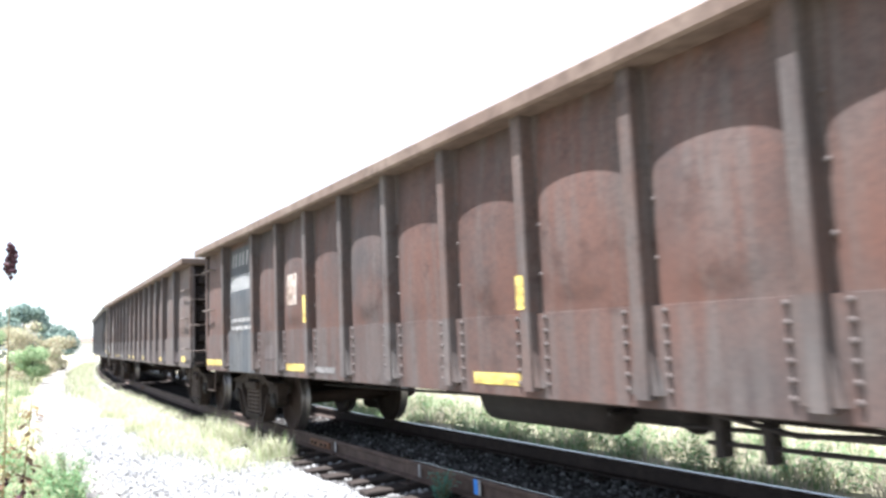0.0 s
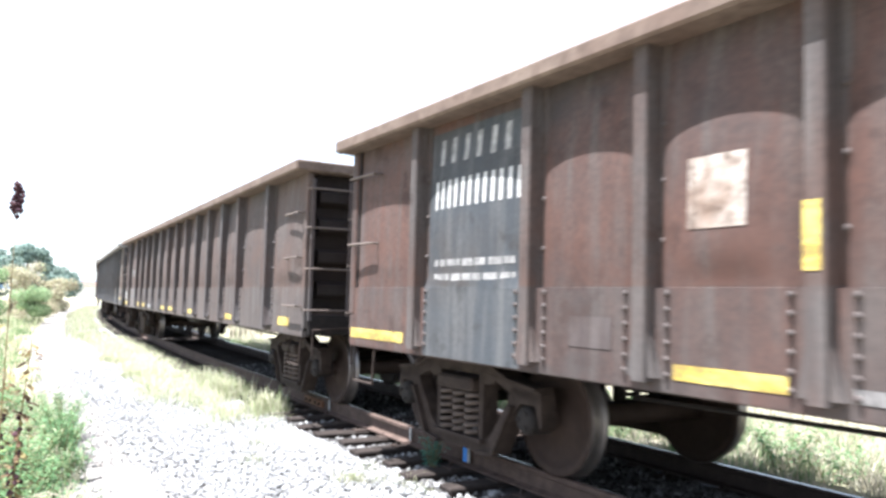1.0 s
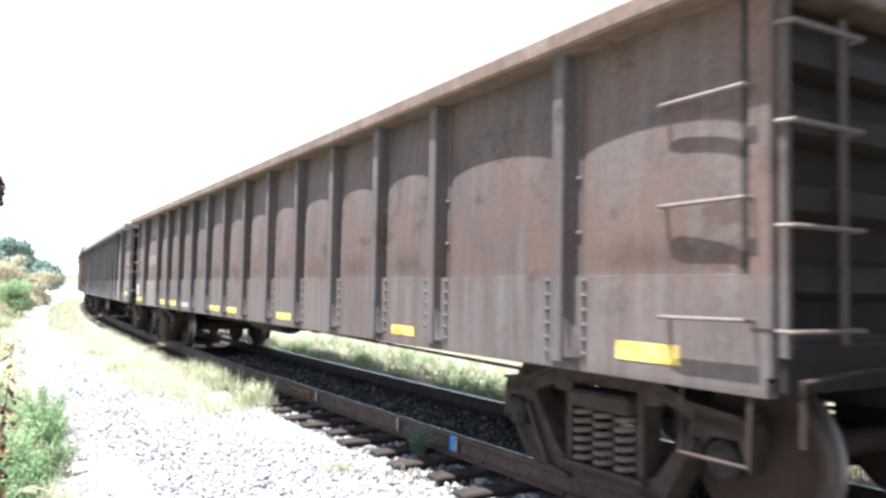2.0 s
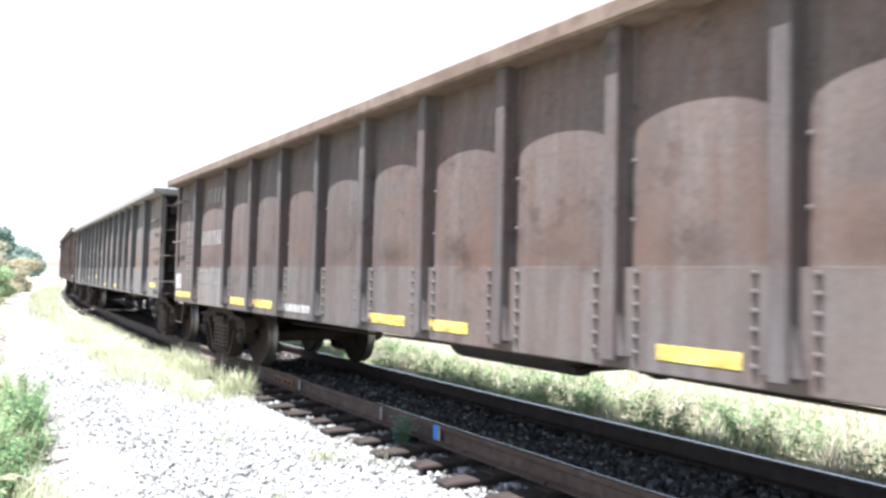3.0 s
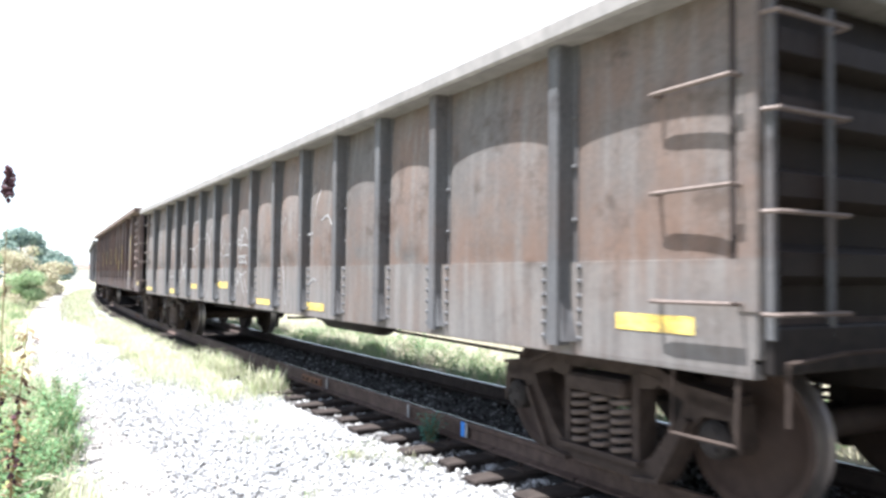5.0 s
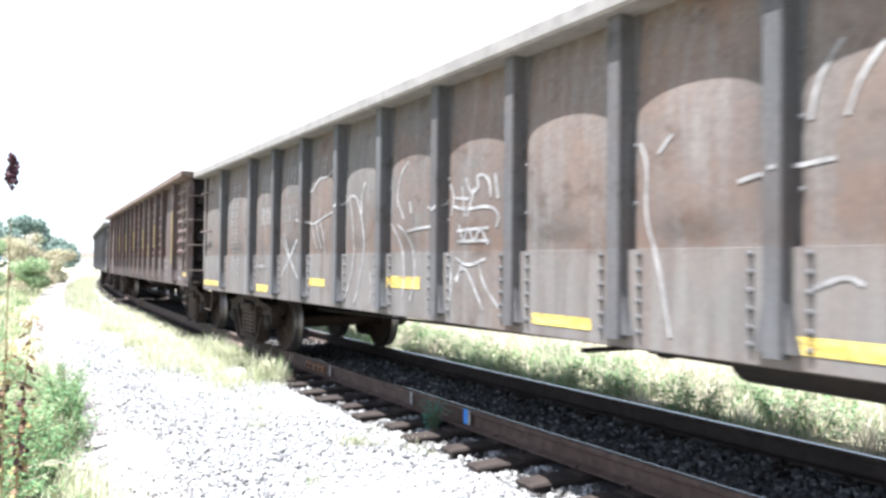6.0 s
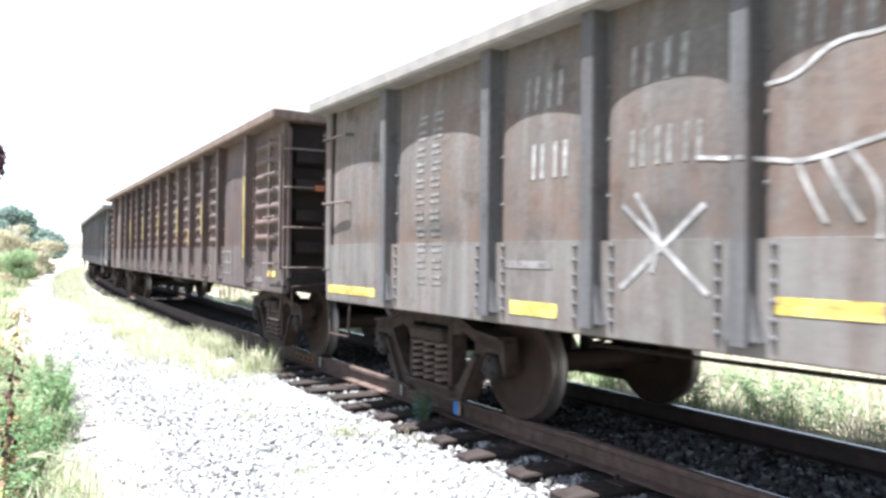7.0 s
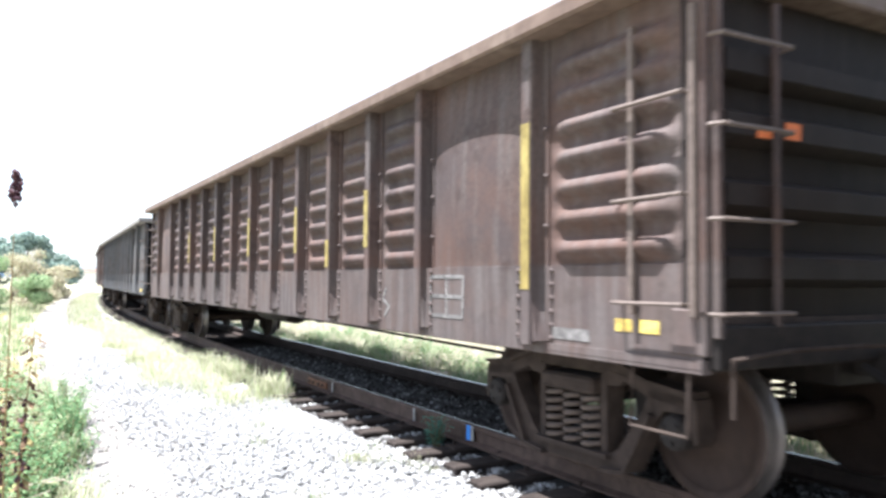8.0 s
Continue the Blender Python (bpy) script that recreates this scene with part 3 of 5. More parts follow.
def wagon_end(w, car, e):
    """End wall with stiffening beams, corner posts, ladder rungs, sill, coupler and its lever. e: -1 head, +1 tail."""
    L, top = BODY / 2, w.top
    X = lambda a, b: sorted((e * (L + a), e * (L + b)))
    part("end_wall", Shape().box(*X(-0.13, -0.09), -WIDE + 0.1, WIDE - 0.1, 1.0, top - 0.1), SHADED_END, car)
    for z in (1.35, 1.72, 2.08, 2.4):
        part("end_beam", Shape().prism([(e * (L - 0.09), z - 0.1), (e * (L + 0.03), z - 0.055), (e * (L + 0.03), z + 0.055), (e * (L - 0.09), z + 0.1)], "y", -WIDE + 0.24, WIDE - 0.24), SHADED_END, car)
    part("end_chord", Shape().box(*X(-0.1, 0.118), -WIDE + 0.05, WIDE - 0.05, top - 0.125, top - 0.005, 0.015), w.chord, car)
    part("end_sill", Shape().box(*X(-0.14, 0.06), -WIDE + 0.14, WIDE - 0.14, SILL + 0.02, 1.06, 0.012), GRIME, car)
    for sgn in (-1, 1):
        part("corner_post", Shape().box(*X(-0.09, 0.03), *sorted((sgn * (WIDE - 0.16), sgn * (WIDE - 0.085))), 1.12, top - 0.12, 0.01)
             .box(*X(-0.2, 0.02), *sorted((sgn * (WIDE - 0.15), sgn * (WIDE - 0.092))), SILL + 0.09, 1.14, 0.008), w.paint, car)
        if sgn * e < 0 or sgn > 0:
            ladder = part("ladder_stile", Shape().box(*X(0.03, 0.075), *sorted((sgn * (WIDE - 0.17), sgn * (WIDE - 0.13))), 1.0, top - 0.2, 0.005)
                          .box(*X(0.03, 0.06), *sorted((sgn * (WIDE - 0.62), sgn * (WIDE - 0.58))), 1.0, top - 0.2, 0.005), w.post, car)
            for z in (1.12, 1.58, 2.04, 2.48):
                part("rung", Shape().tube([(e * (L + 0.06), sgn * (WIDE - 0.08), z), (e * (L + 0.13), sgn * (WIDE - 0.1), z), (e * (L + 0.13), sgn * (WIDE - 0.62), z), (e * (L + 0.06), sgn * (WIDE - 0.63), z)], 0.0125), STEEL_BAR, ladder)
            for z in ((1.16, 1.71, 2.22) if e < 0 else (1.77, 2.4)):
                yo, yi = sgn * (WIDE - 0.02), sgn * (WIDE - 0.11)
                part("grab_iron", Shape().tube([(e * (L - 0.06), yi, z), (e * (L - 0.06), yo, z + 0.003), (e * (L - 0.5), yo, z), (e * (L - 0.56), yo, z), (e * (L - 0.56), yi, z)], 0.0125), STEEL_BAR, car)
            part("sill_step", Shape().tube([(e * (L - 0.1), sgn * (WIDE - 0.12), SILL + 0.05), (e * (L - 0.1), sgn * (WIDE - 0.1), 0.5), (e * (L - 0.5), sgn * (WIDE - 0.1), 0.5), (e * (L - 0.5), sgn * (WIDE - 0.12), SILL + 0.05)], 0.014), CAST, car)
    shank = Shape().box(*X(-0.3, 0.42), -0.075, 0.075, 0.74, 0.9, 0.02)
    cp = part("coupler", shank, GRIME, car)
    part("knuckle", Shape().prism([(e * (L + 0.4), -0.17), (e * (L + 0.62), -0.19), (e * (L + 0.655), -0.05), (e * (L + 0.56), 0.02), (e * (L + 0.655), 0.1), (e * (L + 0.6), 0.19), (e * (L + 0.4), 0.17)], "z", 0.66, 0.98), CAST, cp)
    part("uncoupling_lever", Shape().tube([(e * (L + 0.12), 1.36, 0.62), (e * (L + 0.12), 1.36, 0.9), (e * (L + 0.1), 0.9, 0.93), (e * (L + 0.16), 0.4, 0.94), (e * (L + 0.4), 0.06, 0.95)], 0.013), CAST, car)
    part("brake_hose", Shape().tube([(e * (L + 0.1), 0.3, 0.82), (e * (L + 0.3), 0.3, 0.72), (e * (L + 0.5), 0.26, 0.5), (e * (L + 0.66), 0.2, 0.42)], 0.027, 8), HOSE, car)


def wheel_profile():
    return [(-0.01, 0.0), (-0.01, 0.08), (0.0, 0.1), (0.03, 0.17), (0.045, 0.24), (0.03, 0.33), (0.01, 0.355), (-0.005, 0.365), (-0.005, 0.41), (0.0, 0.418),
            (0.03, WHEEL_R), (0.095, WHEEL_R + 0.003), (0.105, WHEEL_R + 0.018), (0.118, WHEEL_R + 0.026), (0.13, WHEEL_R + 0.018), (0.133, 0.36), (0.11, 0.34), (0.1, 0.2), (0.12, 0.1), (0.12, 0.0)]


def make_wheelset_meshes():
    out = {}
    for sgn in (-1, 1):
        sh = Shape().lathe([(-sgn * y, r) for y, r in wheel_profile()], 40, sgn * 0.82)
        me = sh.mesh("wheel", WHEEL, True)
        me.materials.append(TREAD)
        for p in me.polygons:
            lo = min(math.hypot(me.vertices[i].co.x, me.vertices[i].co.z) for i in p.vertices)
            p.material_index = 1 if lo > 0.415 else 0
        out[sgn] = me
    out["axle"] = Shape().lathe([(-1.07, 0.0), (-1.07, 0.065), (-0.9, 0.07), (-0.85, 0.085), (0.85, 0.085), (0.9, 0.07), (1.07, 0.065), (1.07, 0)], 16).mesh("axle", WHEEL, True)
    for sgn in (-1, 1):
        cap = Shape()
        cap.lathe([(sgn * y, r) for y, r in ((0.9, 0.0), (0.9, 0.105), (1.08, 0.105), (1.1, 0.09), (1.11, 0.06), (1.11, 0.0))], 18)
        for j in range(3):
            a = j * math.tau / 3
            cap.box(0.06 * math.cos(a) - 0.014, 0.06 * math.cos(a) + 0.014, *sorted((sgn * 1.1, sgn * 1.122)), 0.06 * math.sin(a) - 0.014, 0.06 * math.sin(a) + 0.014)
        out["bearing", sgn] = cap.mesh("bearing", GRIME)
    return out


def side_frame_shape(sgn):
    """A cast bogie side frame: thin arched top member, deep basket below it, slanting arms to the axle boxes, all with raised flanges."""
    sh = Shape()
    y = sorted((sgn * 0.94, sgn * 1.075))

    def slab(pts, proud=0.0):
        sh.prism(pts, "y", y[0] - (proud if sgn < 0 else 0), y[1] + (proud if sgn > 0 else 0))

    def member(pts, half):
        """A bar of the given half-depth along a line of (x, z) points."""
        up, down = [], []
        for k, (px, pz) in enumerate(pts):
            a, b = pts[max(k - 1, 0)], pts[min(k + 1, len(pts) - 1)]
            n = math.hypot(b[0] - a[0], b[1] - a[1])
            dx, dz = -(b[1] - a[1]) / n * half, (b[0] - a[0]) / n * half
            up.append((px + dx, pz + dz))
            down.append((px - dx, pz - dz))
        return up + down[::-1]
    top_line = [(-1.03, 0.60), (-0.7, 0.635), (-0.42, 0.735), (0.42, 0.735), (0.7, 0.635), (1.03, 0.60)]
    slab(member(top_line, 0.045))
    slab(member([(p, q + 0.05) for p, q in top_line], 0.012), 0.035)
    for d in (-1, 1):
        slab([(d * 1.05, 0.62), (d * 0.70, 0.64), (d * 0.76, 0.47), (d * 0.82, 0.53), (d * 0.99, 0.53), (d * 1.05, 0.36), (d * 1.07, 0.40)])
        slab([(d * 0.70, 0.62), (d * 0.76, 0.47), (d * 0.50, 0.12), (d * 0.38, 0.085), (d * 0.36, 0.19), (d * 0.44, 0.24), (d * 0.66, 0.52)])
        slab(member([(d * 0.74, 0.5), (d * 0.51, 0.115), (d * 0.3, 0.085)], 0.014), 0.045)
        slab([(d * 0.345, 0.18), (d * 0.29, 0.18), (d * 0.29, 0.70), (d * 0.345, 0.70)], 0.01)
        slab([(d * 0.345, 0.62), (d * 0.345, 0.72), (d * 0.52, 0.69), (d * 0.46, 0.63)], 0.005)
    slab([(-0.39, 0.085), (0.39, 0.085), (0.37, 0.19), (-0.37, 0.19)])
    slab([(-0.37, 0.165), (0.37, 0.165), (0.37, 0.195), (-0.37, 0.195)], 0.05)
    return sh


def spring_shape(x, sgn, r=0.074):
    turns, pts = 5.5, []
    n = int(turns * 12)
    for k in range(n + 1):
        a = k / 12 * math.tau
        pts.append((x + r * math.cos(a), sgn * 1.045 + r * math.sin(a), 0.215 + 0.315 * k / n))
    return Shape().tube(pts, 0.0185, 6)


def make_truck_meshes():
    out = {}
    for sgn in (-1, 1):
        out["frame", sgn] = side_frame_shape(sgn).mesh("side_frame", CAST)
        for x in (-0.185, 0.0, 0.185):
            out["spring", sgn, x] = spring_shape(x, sgn).mesh("spring", SPRING, True)
    out["bolster"] = Shape().box(-0.27, 0.27, -1.15, 1.15, 0.55, 0.66, 0.02).box(-0.27, 0.27, -0.4, 0.4, 0.62, 0.78, 0.02).mesh("bolster", CAST)
    out["brake_beam"] = Shape().box(-0.49, -0.44, -0.8, 0.8, 0.36, 0.44).box(0.44, 0.49, -0.8, 0.8, 0.36, 0.44).mesh("brake_beam", GRIME)
    for sgn in (-1, 1):
        for d in (-1, 1):
            sh = Shape()
            sh.prism([(d * 0.40, 0.27), (d * 0.53, 0.32), (d * 0.53, 0.54), (d * 0.46, 0.62), (d * 0.38, 0.6)], "y", sgn * 0.68, sgn * 0.88)
            out["shoe", sgn, d] = sh.mesh("brake_shoe", GRIME)
    return out


AXLE_MESH, TRUCK_MESH = make_wheelset_meshes(), make_truck_meshes()


def undercarriage(w, car):
    L = BODY / 2
    drop = -0.06 if w.deep else 0.04
    part("floor", Shape().box(-L + 0.05, L - 0.05, -WIDE + 0.14, WIDE - 0.14, 1.02, 1.09), LINER, car)
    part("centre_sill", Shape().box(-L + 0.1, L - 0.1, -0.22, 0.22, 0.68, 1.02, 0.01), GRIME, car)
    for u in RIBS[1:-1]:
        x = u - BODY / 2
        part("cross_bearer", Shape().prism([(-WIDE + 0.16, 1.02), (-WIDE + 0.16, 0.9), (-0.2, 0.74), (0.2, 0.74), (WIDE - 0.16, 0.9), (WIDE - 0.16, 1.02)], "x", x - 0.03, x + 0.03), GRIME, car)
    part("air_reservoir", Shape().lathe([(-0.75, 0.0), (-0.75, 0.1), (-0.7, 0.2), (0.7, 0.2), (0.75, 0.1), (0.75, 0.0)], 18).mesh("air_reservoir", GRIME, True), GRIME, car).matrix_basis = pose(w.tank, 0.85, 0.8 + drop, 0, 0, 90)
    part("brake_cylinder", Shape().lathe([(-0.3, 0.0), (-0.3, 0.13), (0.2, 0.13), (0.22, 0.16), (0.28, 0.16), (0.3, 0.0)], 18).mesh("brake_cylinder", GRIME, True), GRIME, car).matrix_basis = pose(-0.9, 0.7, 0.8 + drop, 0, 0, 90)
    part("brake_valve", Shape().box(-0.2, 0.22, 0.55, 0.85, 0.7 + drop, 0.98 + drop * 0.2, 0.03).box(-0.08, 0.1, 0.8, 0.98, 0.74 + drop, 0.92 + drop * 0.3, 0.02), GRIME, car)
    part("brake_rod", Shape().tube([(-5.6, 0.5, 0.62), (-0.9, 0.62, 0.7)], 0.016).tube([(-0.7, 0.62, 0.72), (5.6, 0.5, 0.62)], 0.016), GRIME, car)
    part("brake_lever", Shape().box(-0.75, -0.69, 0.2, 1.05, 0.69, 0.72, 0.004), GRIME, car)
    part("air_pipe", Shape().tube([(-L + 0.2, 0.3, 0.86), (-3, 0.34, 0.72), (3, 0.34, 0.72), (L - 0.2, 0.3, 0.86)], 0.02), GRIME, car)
    if w.deep:
        for hx in (-1.7, -2.0):
            part("hanger", Shape().box(hx - 0.03, hx + 0.03, 1.1, 1.2, 0.56, 0.84, 0.006), GRIME, car)
        part("lever_rod", Shape().tube([(-3.6, 1.16, 0.74), (-1.4, 1.14, 0.7)], 0.014).tube([(-3.3, 1.2, 0.66), (-1.6, 1.16, 0.63)], 0.014), GRIME, car)
        part("hopper_rod", Shape().tube([(-3.4, 1.2, 0.8), (-2.2, 1.22, 0.72), (-1.6, 1.2, 0.8)], 0.015), GRIME, car)
    spun = []
    for c in (-L + TRUCK, L - TRUCK):
        bogie = new("bogie")
        bogie.parent, bogie.matrix_basis = car, pose(c, 0, 0)
        for sgn in (-1, 1):
            part("side_frame", TRUCK_MESH["frame", sgn], CAST, bogie)
            for x in (-0.185, 0.0, 0.185):
                part("spring", TRUCK_MESH["spring", sgn, x], CAST, bogie)
            for d in (-1, 1):
                part("brake_shoe", TRUCK_MESH["shoe", sgn, d], GRIME, bogie)
        part("bolster", TRUCK_MESH["bolster"], CAST, bogie)
        part("brake_beam", TRUCK_MESH["brake_beam"], GRIME, bogie)
        for d in (-BASE, BASE):
            ws = part("wheelset", AXLE_MESH["axle"], WHEEL, car)
            ws.matrix_basis = pose(c + d, 0, WHEEL_R)
            for sgn in (-1, 1):
                part("wheel", AXLE_MESH[sgn], WHEEL, ws)
                part("bearing", AXLE_MESH["bearing", sgn], GRIME, ws)
            spun.append((ws, c + d))
    return spun


def patch(w, car, name, u0, u1, z0, z1, material, label="", on="skin"):
    """A thin painted or glued patch on the camera's side; u runs from the tail end. on: 'skin' or 'post'."""
    a, b = BODY / 2 - u1, BODY / 2 - u0
    nx, nz = max(2, int((b - a) / 0.05) + 1), max(2, int((z1 - z0) / 0.06) + 1)
    xs, zs = np.linspace(a, b, nx), np.linspace(z0, z1, nz)
    if z0 < CREASE < z1:
        zs = np.array(sorted([z for z in zs if abs(z - CREASE) > 0.02] + [CREASE - 0.01, CREASE]))
        nz = len(zs)
    off = (lambda x, z: w.skin(x, z) + (0.0012 if name == "repainted_panel" else 0.0032)) if on == "skin" else (lambda x, z: 0.122)
    verts = [(float(x), WIDE - 0.12 + off(float(x), float(z)), float(z)) for z in zs for x in xs]
    faces = [(j * nx + i, j * nx + i + 1, (j + 1) * nx + i + 1, (j + 1) * nx + i) for j in range(nz - 1) for i in range(nx - 1)]
    return part(name, Shape().add(verts, faces), material, car, label, smooth=True)


def ribbon(w, car, name, pts, width, material, label=""):
    """A painted line through points (u, z), laid on the sheet and over the posts."""
    dense = []
    for (u0, z0), (u1, z1) in zip(pts[:-1], pts[1:]):
        n = max(2, int(math.hypot(u1 - u0, z1 - z0) / 0.04))
        dense += [(u0 + (u1 - u0) * k / n, z0 + (z1 - z0) * k / n) for k in range(n)]
    dense.append(pts[-1])
    verts = []
    for i, (u, z) in enumerate(dense):
        p, q = dense[max(i - 1, 0)], dense[min(i + 1, len(dense) - 1)]
        du, dz = q[0] - p[0], q[1] - p[1]
        n = math.hypot(du, dz) or 1
        near_rib = min(abs(u - (BODY - r)) for r in RIBS)
        for sg in (-1, 1):
            uu, zz = u - sg * dz / n * width / 2, z + sg * du / n * width / 2
            x = BODY / 2 - uu
            d = 0.122 if near_rib < 0.04 else (0.122 - (near_rib - 0.04) * 4 if near_rib < 0.06 else 0.0)
            verts.append((x, WIDE - 0.12 + max(d, w.skin(x, zz) + 0.0036, 0.02 if near_rib < 0.1 else 0), zz))
    faces = [(2 * i, 2 * i + 1, 2 * i + 3, 2 * i + 2) for i in range(len(dense) - 1)]
    return part(name, Shape().add(verts, faces), material, car, label, smooth=True)


def gondola(top, paint, post, chord, label, ridged=False, seed=0):
    car = new("gondola_wagon")
    tagged(car, label, "railway wagon", "wagons of the train")
    w = Wagon(top, paint, post, chord, ridged, seed)
    wagon_side(w, car, 1)
    wagon_side(w, car, -1)
    wagon_end(w, car, -1)
    wagon_end(w, car, 1)
    return w, car, undercarriage(w, car)


TRAIN = []     # place in the train, wagon, its wheelsets
KINDS = {1: (2.795, RUST_RED, RUST_POST, CHORD, "rust-red open gondola wagon with grey patch and yellow reflectors"),
         2: (2.795, MAROON, MAROON_POST, CHORD, "faded maroon open gondola wagon with yellow reflectors along its sill"),
         3: (2.795, GREY, GREY_POST, CHORD_GREY, "dull grey open gondola wagon with white scrawled graffiti"),
         4: (2.932, BROWN, BROWN, CHORD, "dark brown gondola wagon with ridged side sheets and yellow bars"),
         5: (2.80, DARK_GREY, GREY_POST, CHORD_GREY, "dark grey open gondola wagon, dusty"),
         6: (2.795, RUST_RED, RUST_POST, CHORD, "rust-red open gondola wagon, dusty"),
         7: (2.795, MAROON, MAROON_POST, CHORD, "faded maroon open gondola wagon, dusty"),
         8: (2.795, DARK_GREY, GREY_POST, CHORD_GREY, "dark grey open gondola wagon, dusty")}
W, CAR = {}, {}
for n, (top, paint, post, chord, label) in KINDS.items():
    W[n], CAR[n], spun = gondola(top, paint, post, chord, label, n == 4, n)
    TRAIN.append((n, CAR[n], spun))


# ---------- marks on the wagons (u from the tail end, z over the rail) ----------
def marks():
    w, c = W[1], CAR[1]
    patch(w, c, "repainted_panel", 1.47, 2.74, 0.836, 2.6, REPAINT, "blue-grey repainted panel")
    for u0, u1, z0, z1 in ((0.03, 1.08, 0.9, 0.99), (4.05, 4.7, 0.9, 0.98), (8.18, 8.8, 0.9, 0.98)):
        patch(w, c, "reflector", u0, u1, z0, z1, YELLOW, "yellow reflective strip")
    for u, z0, z1 in ((4.855, 1.44, 1.74), (8.87, 1.4, 1.62)):
        patch(w, c, "reflector", u - 0.04, u + 0.04, z0, z1, YELLOW, "yellow reflective strip", "post")
    letters(w, c, 1.62, 2.33, 0.2, 3, 0.26, 0.09, WHITE)
    letters(w, c, 1.58, 1.98, 0.22, 6, 0.15, 0.045, WHITE_BRIGHT)
    for z, seed in ((1.53, 1), (1.42, 2)):
        dashes(w, c, 1.6, 2.66, z, 0.055, WHITE, seed)
    patch(w, c, "paper_notice", 4.15, 4.5, 1.66, 2.02, SMEARED, "smeared whitish torn notice")
    patch(w, c, "card_holder", 3.24, 3.6, 1.02, 1.2, BROWN)
    patch(w, c, "stencil_line", 5.0, 5.55, 0.9, 0.96, WHITE_FADED)
    w, c = W[2], CAR[2]
    for u0, u1, z0, z1 in ((0.08, 1.06, 0.9, 0.99), (3.07, 3.65, 0.9, 0.99), (3.94, 4.61, 0.9, 0.99), (7.0, 7.62, 0.9, 0.98), (7.98, 8.5, 0.9, 0.98), (10.2, 10.7, 0.9, 0.98), (15.85, 16.3, 0.92, 1.02), (13.2, 13.6, 0.9, 0.98)):
        patch(w, c, "reflector", u0, u1, z0, z1, YELLOW, "yellow reflective strip")
    patch(w, c, "repainted_panel", 1.47, 2.74, 0.836, 1.36, GREY, "grey repainted lower panel")
    patch(w, c, "white_bar", 0.1, 0.19, 1.03, 1.27, WHITE_BRIGHT)
    patch(w, c, "white_bar", 0.24, 0.4, 1.03, 1.27, WHITE)
    patch(w, c, "white_strip", 4.98, 5.7, 0.9, 0.98, WHITE)
    letters(w, c, 1.75, 2.27, 0.22, 3, 0.26, 0.09, WHITE_FADED)
    letters(w, c, 1.62, 1.68, 0.2, 6, 0.14, 0.055, WHITE)
    for k, (u0, z) in enumerate(((2.2, 1.29), (2.2, 1.13), (1.55, 1.29), (1.55, 1.13))):
        dashes(w, c, u0, u0 + 0.5, z, 0.045, WHITE_FADED, 10 + k)
    for u in (0.66, 0.9):
        for k in range(8):
            for d in (0.0, 0.05):
                patch(w, c, "lettering_bar", u, u + 0.13, 1.2 + 0.13 * k + d, 1.2 + 0.13 * k + d + 0.026, WHITE_FADED)
    w, c = W[3], CAR[3]
    for u0, u1, z0, z1 in ((0.05, 1.06, 0.9, 0.98), (3.08, 3.55, 0.9, 0.99), (5.02, 5.5, 1.03, 1.11), (6.97, 7.58, 1.07, 1.17), (9.1, 9.67, 0.9, 0.97), (11.0, 11.55, 0.9, 0.98), (15.9, 16.45, 1.0, 1.09)):
        patch(w, c, "reflector", u0, u1, z0, z1, YELLOW, "yellow reflective strip")
    letters(w, c, 3.2, 2.2, 0.22, 2, 0.15, 0.07, WHITE_FADED)
    letters(w, c, 4.12, 2.2, 0.22, 2, 0.17, 0.07, WHITE_FADED)
    letters(w, c, 5.1, 2.2, 0.22, 2, 0.15, 0.07, WHITE_FADED)
    letters(w, c, 3.3, 1.76, 0.22, 2, 0.13, 0.07, WHITE)
    letters(w, c, 4.15, 1.76, 0.2, 3, 0.12, 0.06, WHITE_FADED)
    for u in (1.85, 2.08):
        for k in range(11):
            for d in (0.0, 0.05):
                patch(w, c, "lettering_bar", u, u + 0.13, 1.05 + 0.125 * k + d, 1.05 + 0.125 * k + d + 0.026, WHITE_FADED)
    patch(w, c, "stencil_line", 3.0, 3.5, 1.2, 1.25, WHITE_FADED)
    graffiti(w, c)
    w, c = W[4], CAR[4]
    for u, z0, z1 in ((15.44, 1.22, 2.28), (12.92, 1.57, 2.1), (10.91, 1.57, 2.1), (8.9, 1.58, 2.1), (11.92, 1.4, 1.68), (6.87, 1.55, 2.1), (4.85, 1.55, 2.1)):
        patch(w, c, "yellow_bar", u - 0.045, u + 0.045, z0, z1, YELLOW_FADED, "faded yellow bar", "post")
    for line in ([(14.08, 1.3), (14.58, 1.3), (14.57, 1.0), (14.08, 1.0), (14.08, 1.3)], [(14.33, 1.3), (14.33, 1.0)], [(14.08, 1.15), (14.58, 1.15)], [(13.2, 1.2), (13.14, 1.1), (13.27, 1.04), (13.17, 0.95)]):
        ribbon(w, c, "stencil_line", line, 0.03, WHITE_FADED)
    patch(w, c, "reflector", 16.17, 16.3, 1.0, 1.07, YELLOW)
    patch(w, c, "reflector", 16.36, 16.5, 1.0, 1.07, YELLOW)
    patch(w, c, "stencil_line", 15.6, 15.95, 0.92, 0.99, WHITE_FADED)
    for u in (16.33, 16.76):
        part("ladder_stile", Shape().box(BODY / 2 - u - 0.02, BODY / 2 - u + 0.02, WIDE - 0.09, WIDE - 0.055, 1.1, 2.66, 0.004), STEEL_BAR, c)
